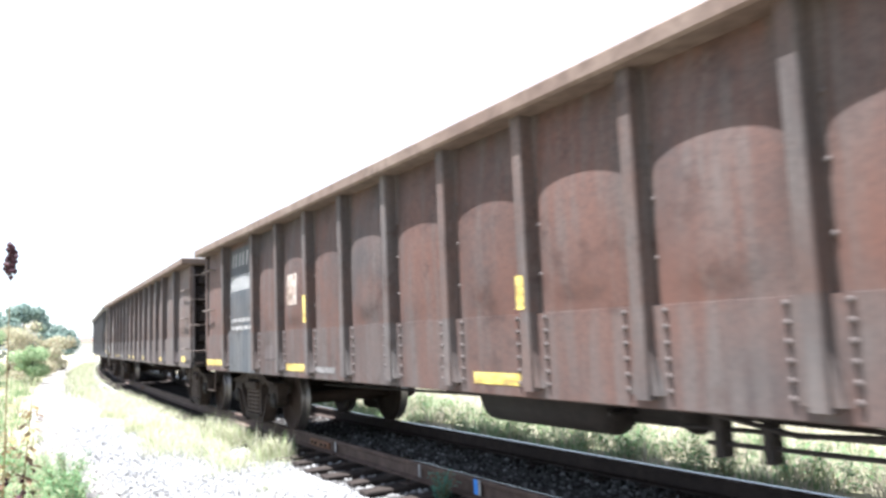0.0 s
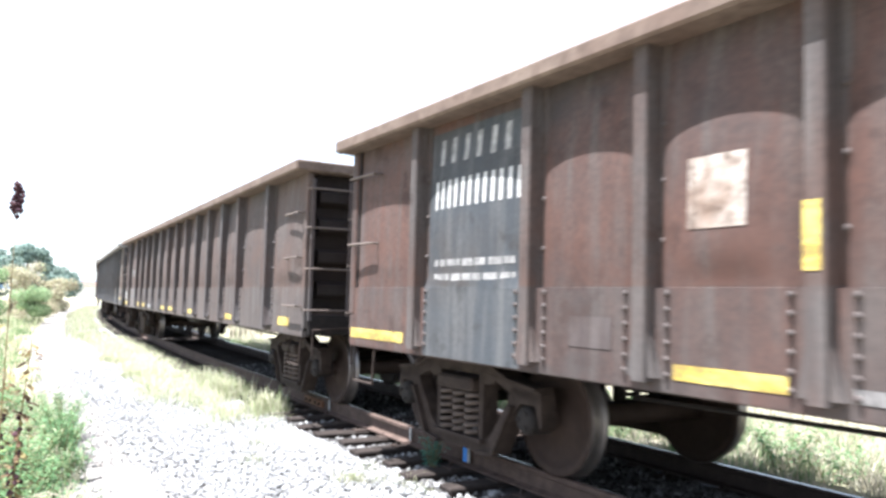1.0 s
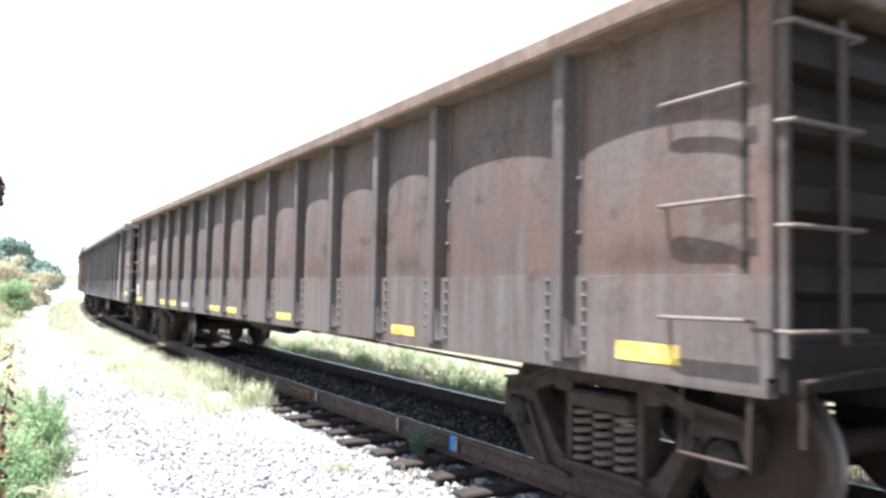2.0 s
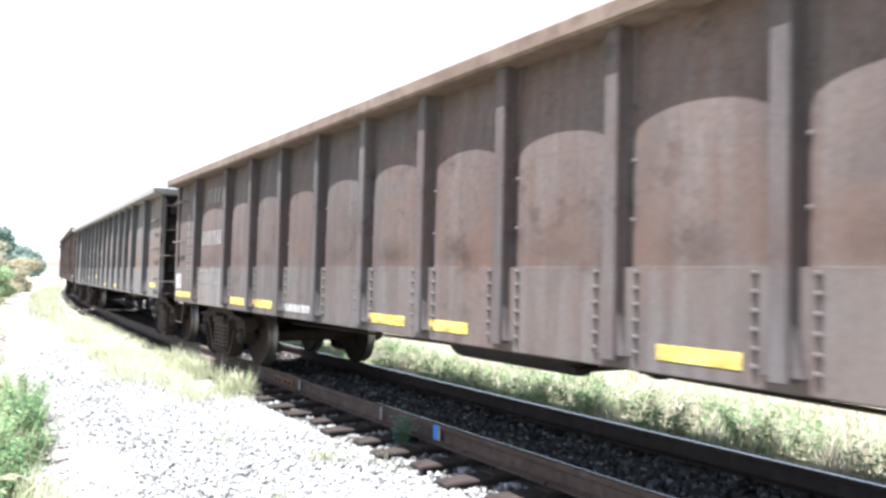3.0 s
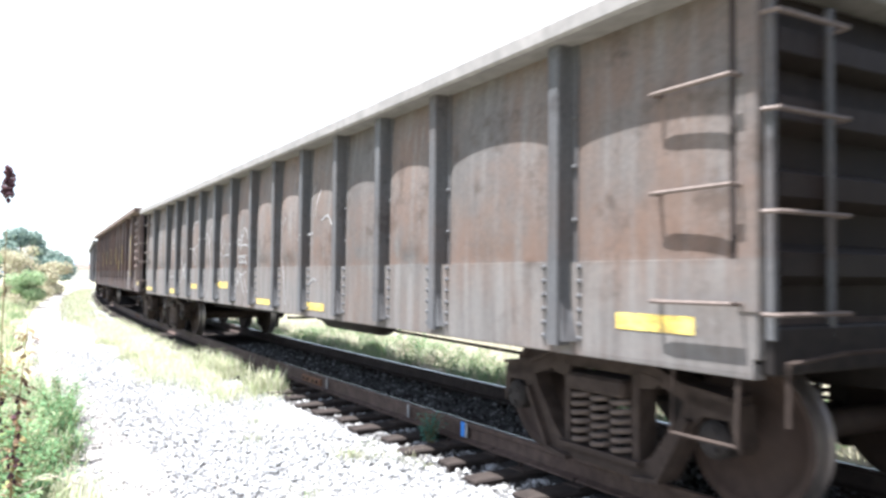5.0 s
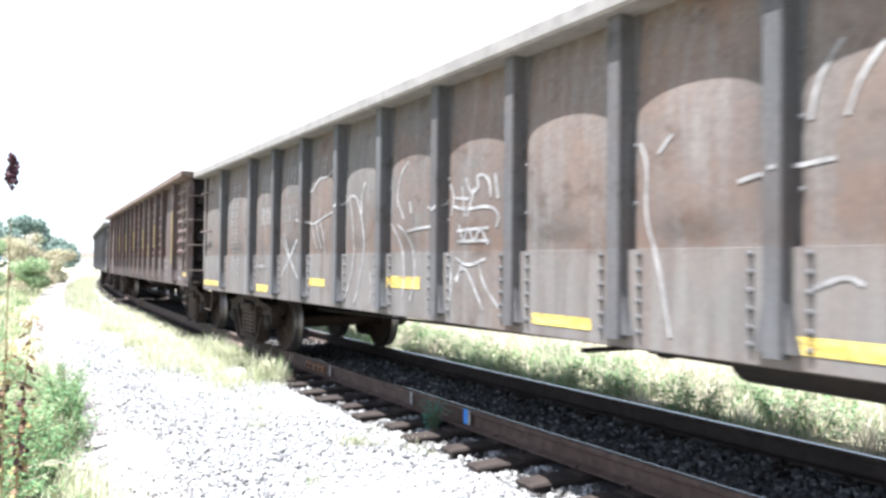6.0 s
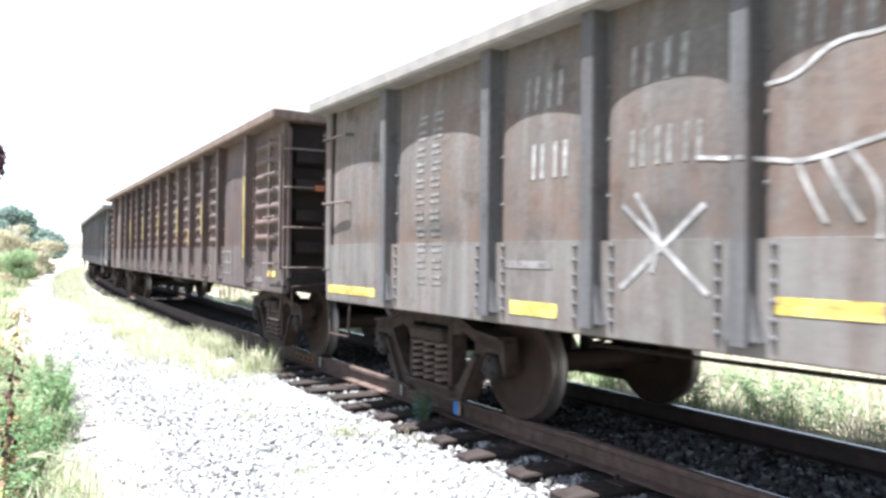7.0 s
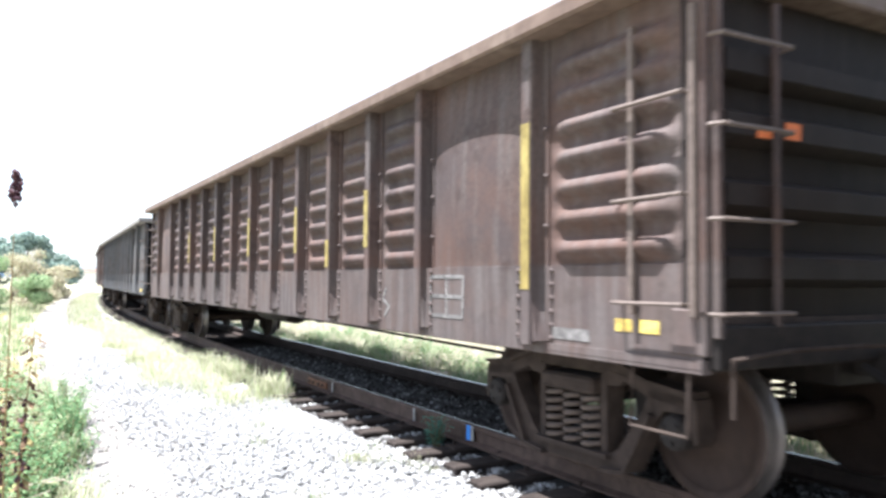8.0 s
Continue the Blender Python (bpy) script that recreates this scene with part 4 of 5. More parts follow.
    part("orange_mark", Shape().box(-BODY / 2 - 0.02, -BODY / 2 - 0.036, 0.72, 0.84, 2.03, 2.12).box(-BODY / 2 - 0.02, -BODY / 2 - 0.036, 0.9, 1.06, 2.02, 2.08), ORANGE, c)
    for n in (5, 6, 7, 8):
        w, c = W[n], CAR[n]
        for u0 in (0.1, 4.0, 8.2, 12.2, 15.9):
            patch(w, c, "reflector", u0, u0 + 0.6, 0.9, 0.98, YELLOW, "yellow reflective strip")


def graffiti(w, c):
    """White sprayed scrawls on the grey wagon, panel by panel."""
    def spray(*lines, width=0.022):
        for line in lines:
            ribbon(w, c, "graffiti_line", smooth_line(list(line)), width, GRAFFITI, "white sprayed scrawl")
    # crossed strokes and a long wave that runs into a tall loop
    spray(((4.1, 1.56), (4.66, 1.1)), ((4.64, 1.54), (4.08, 1.11)), ((4.2, 1.62), (4.36, 1.4), (4.3, 1.2)), width=0.032)
    spray(((4.59, 1.77), (4.96, 1.73), (5.17, 1.69), (5.52, 1.77), (5.8, 1.83), (6.03, 1.9), (6.21, 1.95), (6.35, 1.89), (6.44, 1.72), (6.5, 1.55), (6.46, 1.31), (6.34, 0.99), (6.25, 0.9)))
    spray(((4.95, 2.07), (5.12, 2.07), (5.28, 2.19), (5.51, 2.18), (5.66, 2.25)), ((5.13, 1.69), (5.26, 1.43)), ((5.25, 1.71), (5.41, 1.43)), ((5.36, 1.74), (5.5, 1.55), (5.48, 1.36)))
    spray(((6.1, 1.97), (6.2, 1.78), (6.27, 1.5), (6.2, 1.15), (6.02, 0.92)), ((6.5, 2.05), (6.42, 1.9), (6.45, 1.75)), ((6.62, 1.2), (6.66, 1.0), (6.62, 0.9)))
    # arcs
    spray(((7.36, 2.14), (7.21, 2.05), (7.15, 1.82), (7.25, 1.75), (7.31, 1.66)), ((7.17, 1.62), (7.37, 1.54), (7.48, 1.36), (7.5, 1.17), (7.41, 0.97)), ((7.04, 1.63), (7.25, 1.46), (7.32, 1.22), (7.27, 0.99)))
    spray(((7.37, 1.55), (7.55, 1.57), (7.74, 1.58)), ((7.02, 2.02), (7.06, 1.85), (7.02, 1.72)), ((7.42, 1.8), (7.45, 1.7)), ((7.7, 1.74), (7.85, 1.68), (8.0, 1.78)))
    # a crowded tag
    spray(((8.03, 1.9), (8.12, 1.79), (8.06, 1.65)), ((8.14, 1.78), (8.34, 1.76)), ((8.24, 1.86), (8.29, 1.63)), ((8.42, 1.84), (8.33, 1.63)), ((8.02, 1.36), (8.09, 1.19), (8.05, 0.94)))
    spray(((8.3, 1.92), (8.36, 1.8), (8.48, 1.82), (8.44, 1.94), (8.6, 1.9), (8.62, 1.75)), ((8.66, 1.92), (8.7, 1.74)), ((8.1, 1.72), (8.3, 1.68), (8.62, 1.7), (8.72, 1.62), (8.68, 1.54)))
    spray(((8.17, 1.53), (8.6, 1.54)), ((8.17, 1.45), (8.6, 1.45)), ((8.14, 1.33), (8.31, 1.26), (8.55, 1.32)), ((8.2, 1.58), (8.26, 1.42), (8.34, 1.58), (8.4, 1.42), (8.5, 1.56), (8.58, 1.42)))
    spray(((8.14, 1.16), (8.26, 1.28), (8.4, 1.12), (8.52, 0.96)), ((8.46, 1.3), (8.52, 1.14), (8.72, 0.98)), ((8.24, 1.3), (8.16, 1.14)))
    # farther along
    spray(((10.05, 1.95), (10.12, 1.82), (10.1, 1.55), (10.2, 1.28), (10.28, 0.91)), ((10.2, 1.87), (10.3, 1.96)), ((10.7, 1.68), (10.85, 1.72), (11.18, 1.74)))
    spray(((11.05, 1.92), (11.08, 2.08), (11.2, 2.24)), ((11.23, 1.91), (11.28, 2.06), (11.39, 2.19)), ((11.08, 1.19), (11.23, 1.25), (11.3, 1.21)), ((11.45, 1.86), (11.62, 1.92), (11.7, 1.8)))


def smooth_line(pts):
    """Corners of a drawn line cut twice."""
    for _ in range(2):
        if len(pts) < 3:
            return pts
        out = [pts[0]]
        for p, q in zip(pts[:-1], pts[1:]):
            out += [(p[0] * 0.75 + q[0] * 0.25, p[1] * 0.75 + q[1] * 0.25), (p[0] * 0.25 + q[0] * 0.75, p[1] * 0.25 + q[1] * 0.75)]
        pts = out + [pts[-1]]
    return pts


GRAFFITI = plain("thin_white_spray", (0.24, 0.232, 0.224), 0.8, 0, 0.55, 9, 0, second=(0.37, 0.36, 0.352))


def dashes(w, car, u0, u1, z0, height, material, seed):
    """A line of small unreadable stencilling as short bars, word by word."""
    rng = random.Random(seed)
    u = u0
    while u < u1 - 0.03:
        n = rng.uniform(0.05, 0.17)
        patch(w, car, "stencil_line", u, min(u + n, u1), z0 + rng.uniform(0, 0.006), z0 + height, material)
        u += n + rng.uniform(0.012, 0.04)


def letters(w, car, u0, z0, height, count, width, gap, material):
    """A running mark as plain upright bars, two for each sign."""
    for k in range(count):
        u = u0 + k * (width + gap)
        for a, b in ((0.04, 0.29), (0.68, 0.93)):
            patch(w, car, "lettering_bar", u + a * width, u + b * width, z0, z0 + height, material)


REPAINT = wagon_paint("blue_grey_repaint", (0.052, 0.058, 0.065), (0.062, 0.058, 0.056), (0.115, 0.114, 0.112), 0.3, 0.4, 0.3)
SMEARED = plain("smeared_notice", (0.19, 0.125, 0.09), 0.8, 0, 0.6, 13, 0, second=(0.6, 0.55, 0.49))
marks()


# ---------- far things ----------
def polar(deg, dist):
    return -math.sin(radians(deg)) * dist, math.cos(radians(deg)) * dist


def leaf_cloud(blobs, count, size, seed, up=0.3):
    """Loose leaves, each a bent pair of faces, filling uneven blobs (x, y, z, radius, squash)."""
    rng = np.random.default_rng(seed)
    wgt = np.array([b[3] ** 2 for b in blobs])
    pick = rng.choice(len(blobs), count, p=wgt / wgt.sum())
    d = rng.normal(size=(count, 3))
    d /= np.linalg.norm(d, axis=1)[:, None]
    r = rng.random(count) ** 0.4
    B = np.array(blobs)[pick]
    pos = B[:, :3] + d * (r * B[:, 3])[:, None] * np.stack([np.ones(count), np.ones(count), B[:, 4]], 1)
    nrm = d + rng.normal(size=(count, 3)) * 0.7 + np.array([0, 0, up])
    nrm /= np.linalg.norm(nrm, axis=1)[:, None]
    a = np.cross(nrm, rng.normal(size=(count, 3)))
    a /= np.linalg.norm(a, axis=1)[:, None]
    b = np.cross(nrm, a)
    s = size * rng.uniform(0.6, 1.4, count)[:, None]
    v = np.stack([pos - a * s, pos + b * s * 0.45 + nrm * s * 0.15, pos + a * s, pos - b * s * 0.45 + nrm * s * 0.15], 1).reshape(-1, 3)
    f = np.arange(count * 4).reshape(-1, 4)
    return v.tolist(), f.tolist()


def tree(deg, dist, height, spread, leaf, label, category, seed, count=2600, leaf_size=0.16, low=0.3, name="tree"):
    rng = random.Random(seed)
    x, y = polar(deg, dist)
    root = new(name)
    root.matrix_basis = pose(x, y, -0.38)
    tagged(root, label, category)
    trunk = Shape().tube([(0, 0, -0.1), (0.05 * height, 0, height * 0.25), (0.02 * height, 0.04 * height, height * 0.5), (0, 0, height * 0.8)], height * 0.022, 8, height * 0.007)
    blobs = []
    for k in range(11):
        a, rr = rng.uniform(0, math.tau), rng.uniform(0.15, 0.75) * spread
        z = height * rng.uniform(low, 0.86)
        p = (rr * math.cos(a), rr * math.sin(a), z)
        trunk.tube([(0, 0, z * 0.55), (p[0] * 0.5, p[1] * 0.5, z * 0.85), p], height * 0.009, 5, height * 0.003)
        blobs.append((*p, spread * rng.uniform(0.25, 0.45), rng.uniform(0.6, 0.95)))
    blobs.append((0, 0, height * 0.88, spread * 0.3, 0.8))
    part("trunk", trunk, BARK, root)
    v, f = leaf_cloud(blobs, count, leaf_size, seed)
    part("crown", raw_mesh("crown", v, f, leaf), leaf, root)


tree(28.9, 80, 6.0, 2.4, HAZED_TREE_LEAF, "dark green tree with an open uneven crown", "tree", 1, 3000, 0.2)
tree(27.7, 98, 4.9, 2.6, HAZED_TREE_LEAF, "dark green roadside tree, dense and low", "tree", 2, 2600, 0.22, 0.2)
tree(26.8, 112, 4.2, 2.6, HAZED_TREE_LEAF, "dark green roadside tree, dense and low", "tree", 3, 2600, 0.24, 0.2)
tree(30.6, 72, 4.9, 2.6, HAZED_TREE_LEAF, "dark green tree with an open uneven crown", "tree", 4, 2600, 0.2, 0.25)
tree(32.8, 66, 5.4, 2.8, HAZED_TREE_LEAF, "dark green tree with an open uneven crown", "tree", 5, 2600, 0.2, 0.25)
tree(28.4, 40, 1.75, 1.2, BUSH_LEAF, "rounded green bush beside the path", "bush", 7, 5200, 0.05, 0.03, "bush")
tree(28.3, 50, 3.3, 1.7, DRY_LEAF, "tall dry straw-coloured shrub", "shrub", 8, 4200, 0.07, 0.04, "shrub")
tree(29.8, 45, 2.9, 1.6, DRY_LEAF, "tall dry straw-coloured shrub", "shrub", 9, 3800, 0.07, 0.04, "shrub")
tree(31.2, 38, 2.6, 1.5, BUSH_LEAF, "rounded green bush beside the path", "bush", 10, 5200, 0.06, 0.03, "bush")
tree(27.2, 62, 2.4, 1.5, DRY_LEAF, "tall dry straw-coloured shrub", "shrub", 11, 3000, 0.1, 0.12, "shrub")


def far_house(deg, dist, wide, high, yaw):
    x, y = polar(deg, dist)
    root = new("house")
    root.matrix_basis = pose(x, y, -0.4, 0, 0, yaw)
    tagged(root, "small pale plastered house far down the line", "house")
    part("wall", Shape().box(-wide / 2, wide / 2, -2, 2, 0, high), PLASTER, root)
    part("roof", Shape().prism([(-2.3, high), (2.3, high), (0, high + 1.1)], "x", -wide / 2 - 0.3, wide / 2 + 0.3), CHORD, root)


far_house(25.6, 210, 8, 2.8, 20)


def hill_ridge():
    """A low hazy ridge along the horizon."""
    n = 90
    verts, faces = [], []
    for k in range(n + 1):
        a = radians(-70 + 140 * k / n)
        h = 30 + 14 * noise.noise((k * 0.21, 0, 0)) + 5 * noise.noise((k * 0.9, 3, 0))
        for d, z in ((2300, -1), (2500, h), (2750, -1)):
            verts.append((math.sin(a) * d, math.cos(a) * d, z))
    for k in range(n):
        for j in range(2):
            faces.append((3 * k + j, 3 * k + j + 1, 3 * k + j + 4, 3 * k + j + 3))
    return raw_mesh("backdrop", verts, faces, HAZE, True)


structure("backdrop", hill_ridge(), "low blue hazy hills along the horizon", "hills")


# ---------- grass ----------
def blades(name, label, s, lat, base, height, width, material, seed, splay=0.45, stem=0):
    """Grass: every blade a bent tapering strip; s, lat, base, height are arrays."""
    rng = np.random.default_rng(seed)
    n = len(s)
    x, y = on_track(s, lat)
    p = np.stack([x, y, base], 1)
    a = rng.uniform(0, math.tau, n)
    lean = rng.uniform(0.1, splay, n) * height
    out = np.stack([np.cos(a), np.sin(a), np.zeros(n)], 1)
    side = np.stack([-np.sin(a), np.cos(a), np.zeros(n)], 1) * (width * rng.uniform(0.6, 1.3, n))[:, None]
    up = np.array([0, 0, 1.0])
    mid = p + out * (lean * 0.35)[:, None] + up * (height * 0.6)[:, None]
    tip = p + out * lean[:, None] + up * (height * rng.uniform(0.8, 1.0, n))[:, None]
    v = np.stack([p - side, p + side, mid + side * 0.7, mid - side * 0.7, tip], 1).reshape(-1, 3)
    i = np.arange(n)[:, None] * 5
    f = (i + np.array([[0, 1, 2, 3]])).tolist() + (i + np.array([[3, 2, 4]])).tolist()
    return tagged(new(name, raw_mesh(name, v.tolist(), f, material)), label, "grass", kind="stuff")


def tufted(rng, n, s0, s1, l0, l1, per=28, spread=0.09, clump=0.35):
    """Places for blades gathered in tufts, thick where a slow noise is high."""
    ss, ll = [], []
    while len(ss) * per < n:
        s, l = rng.uniform(s0, s1), rng.uniform(l0, l1)
        if noise.noise((s * 1.3, l * 2.3, 5.0)) * 0.5 + 0.5 > rng.uniform(0, 1) * (1 - clump) + clump * 0.9:
            ss.append(s)
            ll.append(l)
    s, l = np.repeat(ss, per), np.repeat(ll, per)
    return s + rng.normal(size=len(s)) * spread, l + rng.normal(size=len(s)) * spread


def all_grass():
    rng = np.random.default_rng(4)
    s, l = tufted(rng, 32000, 8.5, 26, -2.1, -0.6, 20, 0.11, 0.26)
    keep = s + 0.9 * l + rng.normal(size=len(s)) * 0.45 > 8.1
    edge = np.array([-1.55 + 0.65 * noise.noise((a * 0.45, 2.0, 0)) + 0.35 * noise.noise((a * 1.7, 7.0, 0)) for a in s])
    keep &= l + rng.normal(size=len(s)) * 0.12 > edge
    s, l = s[keep], l[keep]
    blades("verge_grass", "thin straw-coloured grass on the ballast shoulder", s, l, np.full(len(s), -0.31), rng.uniform(0.06, 0.3, len(s)), 0.0034, STRAW, 11, 1.3)
    s, l = tufted(rng, 12000, 26, 80, -2.0, -0.7, 22, 0.18, 0.1)
    blades("verge_grass", "thin straw-coloured grass along the path", s, l, np.full(len(s), -0.33), rng.uniform(0.1, 0.3, len(s)), 0.009, STRAW, 12)
    s, l = tufted(rng, 1200, 9.4, 13.6, -0.8, -0.4, 14, 0.06)
    blades("rail_side_grass", "bleached tall grass standing against the rail", s, l, np.full(len(s), -0.26), rng.uniform(0.14, 0.42, len(s)), 0.0055, STRAW, 13, 0.7)
    s, l = tufted(rng, 30000, -1, 26, 2.75, 7.0, 34, 0.12, 0.2)
    blades("lineside_grass", "tall dry straw grass beyond the track", s, l, np.full(len(s), -0.42), rng.uniform(0.14, 0.5, len(s)) * np.clip((l - 2.3) / 0.9, 0.4, 1), 0.0055, DRY_GRASS, 14, 2.0)
    s, l = tufted(rng, 14000, -1, 26, 2.6, 5.2, 30, 0.12, 0.45)
    blades("lineside_grass", "green grass among straw beyond the track", s, l, np.full(len(s), -0.42), rng.uniform(0.12, 0.36, len(s)), 0.0065, GREEN_GRASS, 15, 1.6)
    s, l = tufted(rng, 9000, 26, 110, 3.0, 12.0, 24, 0.25, 0.2)
    blades("lineside_grass", "tall dry straw grass beyond the track", s, l, np.full(len(s), -0.4), rng.uniform(0.4, 0.9, len(s)), 0.02, DRY_GRASS, 16)
    s, l = tufted(rng, 16000, 4.5, 13, -4.6, -3.05, 30, 0.1, 0.2)
    blades("path_side_grass", "mixed straw and green grass beside the path", s, l, np.full(len(s), -0.4), rng.uniform(0.12, 0.4, len(s)), 0.0045, STRAW, 17, 0.7)
    s, l = tufted(rng, 12000, 12, 60, -9.0, -3.3, 26, 0.2, 0.2)
    blades("path_side_grass", "mixed straw and green grass beside the path", s, l, np.full(len(s), -0.38), rng.uniform(0.15, 0.5, len(s)), 0.012, STRAW, 18, 0.6)
    s, l = tufted(rng, 8000, 10, 45, -7.0, -3.4, 26, 0.15, 0.5)
    blades("path_side_grass", "green grass beside the path", s, l, np.full(len(s), -0.38), rng.uniform(0.12, 0.4, len(s)), 0.01, GREEN_GRASS, 19, 0.6)
    for k, (ts, tl, n) in enumerate(((6.0, -1.02, 190), (5.85, -0.86, 90), (6.2, -0.76, 110), (5.6, -0.72, 110), (5.35, -0.68, 90), (5.75, -0.66, 80), (7.9, -1.25, 70), (5.1, -1.7, 40), (8.4, -0.8, 80), (7.1, -1.5, 50))):
        s, l = ts + rng.normal(size=n) * 0.09, tl + rng.normal(size=n) * 0.06
        t = blades("grass_tuft", "small straw-coloured grass tuft in the gravel", s, l, np.full(n, -0.28), rng.uniform(0.05, 0.13, n), 0.003, STRAW, 30 + k)
        t["group"] = "tufts in the gravel"


all_grass()


# ---------- weeds ----------
def weed(x, y, z0, height, stems, leaf, label, seed, leaf_size=0.03, per=22, spread=0.28, name="weed"):
    """A leafy weed: thin stems that lean outwards, with leaves all along them."""
    rng = random.Random(seed)
    root = new(name)
    root.matrix_basis = pose(x, y, z0)
    tagged(root, label, "weed")
    st, v, f = Shape(), [], []
    for k in range(stems):
        a, sp = rng.uniform(0, math.tau), rng.uniform(0.2, 1.0) * spread
        h = height * rng.uniform(0.6, 1.0)
        pts = [Vector((sp * 0.25 * math.cos(a), sp * 0.25 * math.sin(a), 0)), Vector((sp * 0.6 * math.cos(a), sp * 0.6 * math.sin(a), h * 0.55)), Vector((sp * math.cos(a + 0.3), sp * math.sin(a + 0.3), h))]
        st.tube(pts, 0.004, 4, 0.0015)
        for j in range(per):
            t = 0.12 + 0.88 * j / per
            p = pts[0].lerp(pts[1], t * 2) if t < 0.5 else pts[1].lerp(pts[2], t * 2 - 1)
            b = rng.uniform(0, math.tau)
            d = Vector((math.cos(b), math.sin(b), rng.uniform(-0.2, 0.7))).normalized()
            n = d.cross(Vector((0, 0, 1))).normalized()
            L = leaf_size * rng.uniform(0.6, 1.5)
            i = len(v)
            q = p + d * L * 0.3
            v += [tuple(q), tuple(q + d * L + n * L * 0.4 + Vector((0, 0, 0.1 * L))), tuple(q + d * 2.1 * L - Vector((0, 0, 0.35 * L))), tuple(q + d * L - n * L * 0.4 + Vector((0, 0, 0.1 * L)))]
            f.append((i, i + 1, i + 2, i + 3))
    tagged(part("stalk", st, STEM, root), kind="stuff")
    part("foliage", raw_mesh("foliage", v, f, leaf), leaf, root)
    return root


def weeds():
    rng = random.Random(12)
    for k in range(42):
        s = 5.6 + 9.0 * (k / 42) ** 1.2 + rng.uniform(-0.2, 0.2)
        l = -3.2 - rng.uniform(0, 1.0) - 0.02 * s
        x, y = on_track(s, l)
        weed(float(x), float(y), -0.4, rng.uniform(0.35, 0.68), 12, WEED_LEAF if rng.random() < 0.85 else GREEN_GRASS, "leafy green weed at the edge of the path", 100 + k, 0.03, 34, 0.36)
    x, y = on_track(6.03, -0.2)
    weed(float(x), float(y), -0.23, 0.3, 13, BLUISH_LEAF, "small bluish-green weed against the rail", 61, 0.02, 24, 0.12)
    for k in range(64):
        s, l = rng.uniform(1.0, 20), rng.uniform(2.8, 4.6)
        x, y = on_track(s, l)
        weed(float(x), float(y), -0.42, rng.uniform(0.26, 0.58), 9, WEED_LEAF if k % 4 else GREEN_GRASS, "leafy green weed among dry grass", 200 + k, 0.032, 22, 0.4)


def seed_stalk(x, y, height, lean, seed, withered):
    """A tall dead-topped weed: one stem, hanging brown leaves and a dark red seed head."""
    rng = random.Random(seed)
    root = new("seed_stalk")
    root.matrix_basis = pose(x, y, -0.38)
    tagged(root, "tall weed with withered brown leaves and dark seeds" if withered else "tall thin weed with a dark red seed head", "weed")
    pts = [Vector((lean[0] * t * t, lean[1] * t * t, height * t)) for t in (0, 0.25, 0.5, 0.75, 1.0)]
    part("stem", Shape().tube(pts, 0.0085 if withered else 0.004, 6, 0.0015), STEM, root)

    def along(t):
        k = min(3, int(t * 4))
        return pts[k].lerp(pts[k + 1], t * 4 - k)
    v, f = [], []
    spots = [(0.4 + 0.6 * (k / 190) ** 0.8, 0.018, 0.05) for k in range(190)] if withered else [(0.62 + 0.2 * k / 5, 0.02, 0.03) for k in range(5)]
    for t, L, out in spots:
        p, b = along(t), rng.uniform(0, math.tau)
        d = Vector((math.cos(b), math.sin(b), rng.uniform(-0.9, 0.3))).normalized()
        n = d.cross(Vector((0, 0, 1))).normalized()
        L *= rng.uniform(0.7, 1.7)
        q, i = p + d * rng.uniform(0, out), len(v)
        v += [tuple(q), tuple(q + d * L + n * L * 0.5), tuple(q + d * 2 * L), tuple(q + d * L - n * L * 0.5)]
        f.append((i, i + 1, i + 2, i + 3))
    part("foliage", raw_mesh("foliage", v, f, BROWN_LEAF), BROWN_LEAF, root)
    sh = Shape()
    for k in range(60 if not withered else 45):
        t = rng.uniform(0.955, 1.0) if not withered else rng.uniform(0.55, 0.85)
        p = along(t) + Vector((rng.gauss(0, 0.012), rng.gauss(0, 0.012), rng.gauss(0, 0.01)))
        r = rng.uniform(0.008, 0.015)
        sh.add([p + Vector(d) * r for d in ((1, 0, 0), (-1, 0, 0), (0, 1, 0), (0, -1, 0), (0, 0, 1), (0, 0, -1))],
               [(0, 2, 4), (2, 1, 4), (1, 3, 4), (3, 0, 4), (2, 0, 5), (1, 2, 5), (3, 1, 5), (0, 3, 5)])
    tagged(part("seed_head", sh, SEED, root), kind="stuff")


def dry_stem(x, y, pts, seed):
    root = new("dry_stem", Shape().tube([Vector((x, y, -0.38)) + Vector(p) for p in pts], 0.006, 5, 0.003).mesh("dry_stem", STRAW_STEM, True))
    tagged(root, "bent bleached dry stem among green weeds", "weed")


STRAW_STEM = plain("bleached_stem", (0.4, 0.35, 0.27), 0.85, 0, 0.3, 20, 0)
dry_stem(-2.62, 4.45, [(0, 0, 0.28), (0.12, 0.06, 0.42), (0.3, 0.12, 0.47), (0.48, 0.16, 0.4)], 1)
dry_stem(-2.3, 3.7, [(0, 0, 0), (0.05, 0.06, 0.35), (0.2, 0.1, 0.55), (0.34, 0.12, 0.6)], 2)
dry_stem(-2.35, 4.0, [(0, 0, 0), (-0.03, 0.0, 0.4), (0.02, 0.03, 0.7)], 3)
dry_stem(-2.2, 3.75, [(0, 0, 0), (0.09, 0.0, 0.3), (0.22, 0.03, 0.42)], 4)
dry_stem(-2.7, 4.9, [(0, 0, 0.1), (0.15, -0.05, 0.36), (0.33, -0.1, 0.4)], 5)
weeds()
seed_stalk(-1.76, 3.06, 2.06, (0.02, 0.0), 5, False)
seed_stalk(-1.74, 3.1, 1.46, (0.07, 0.0), 6, True)
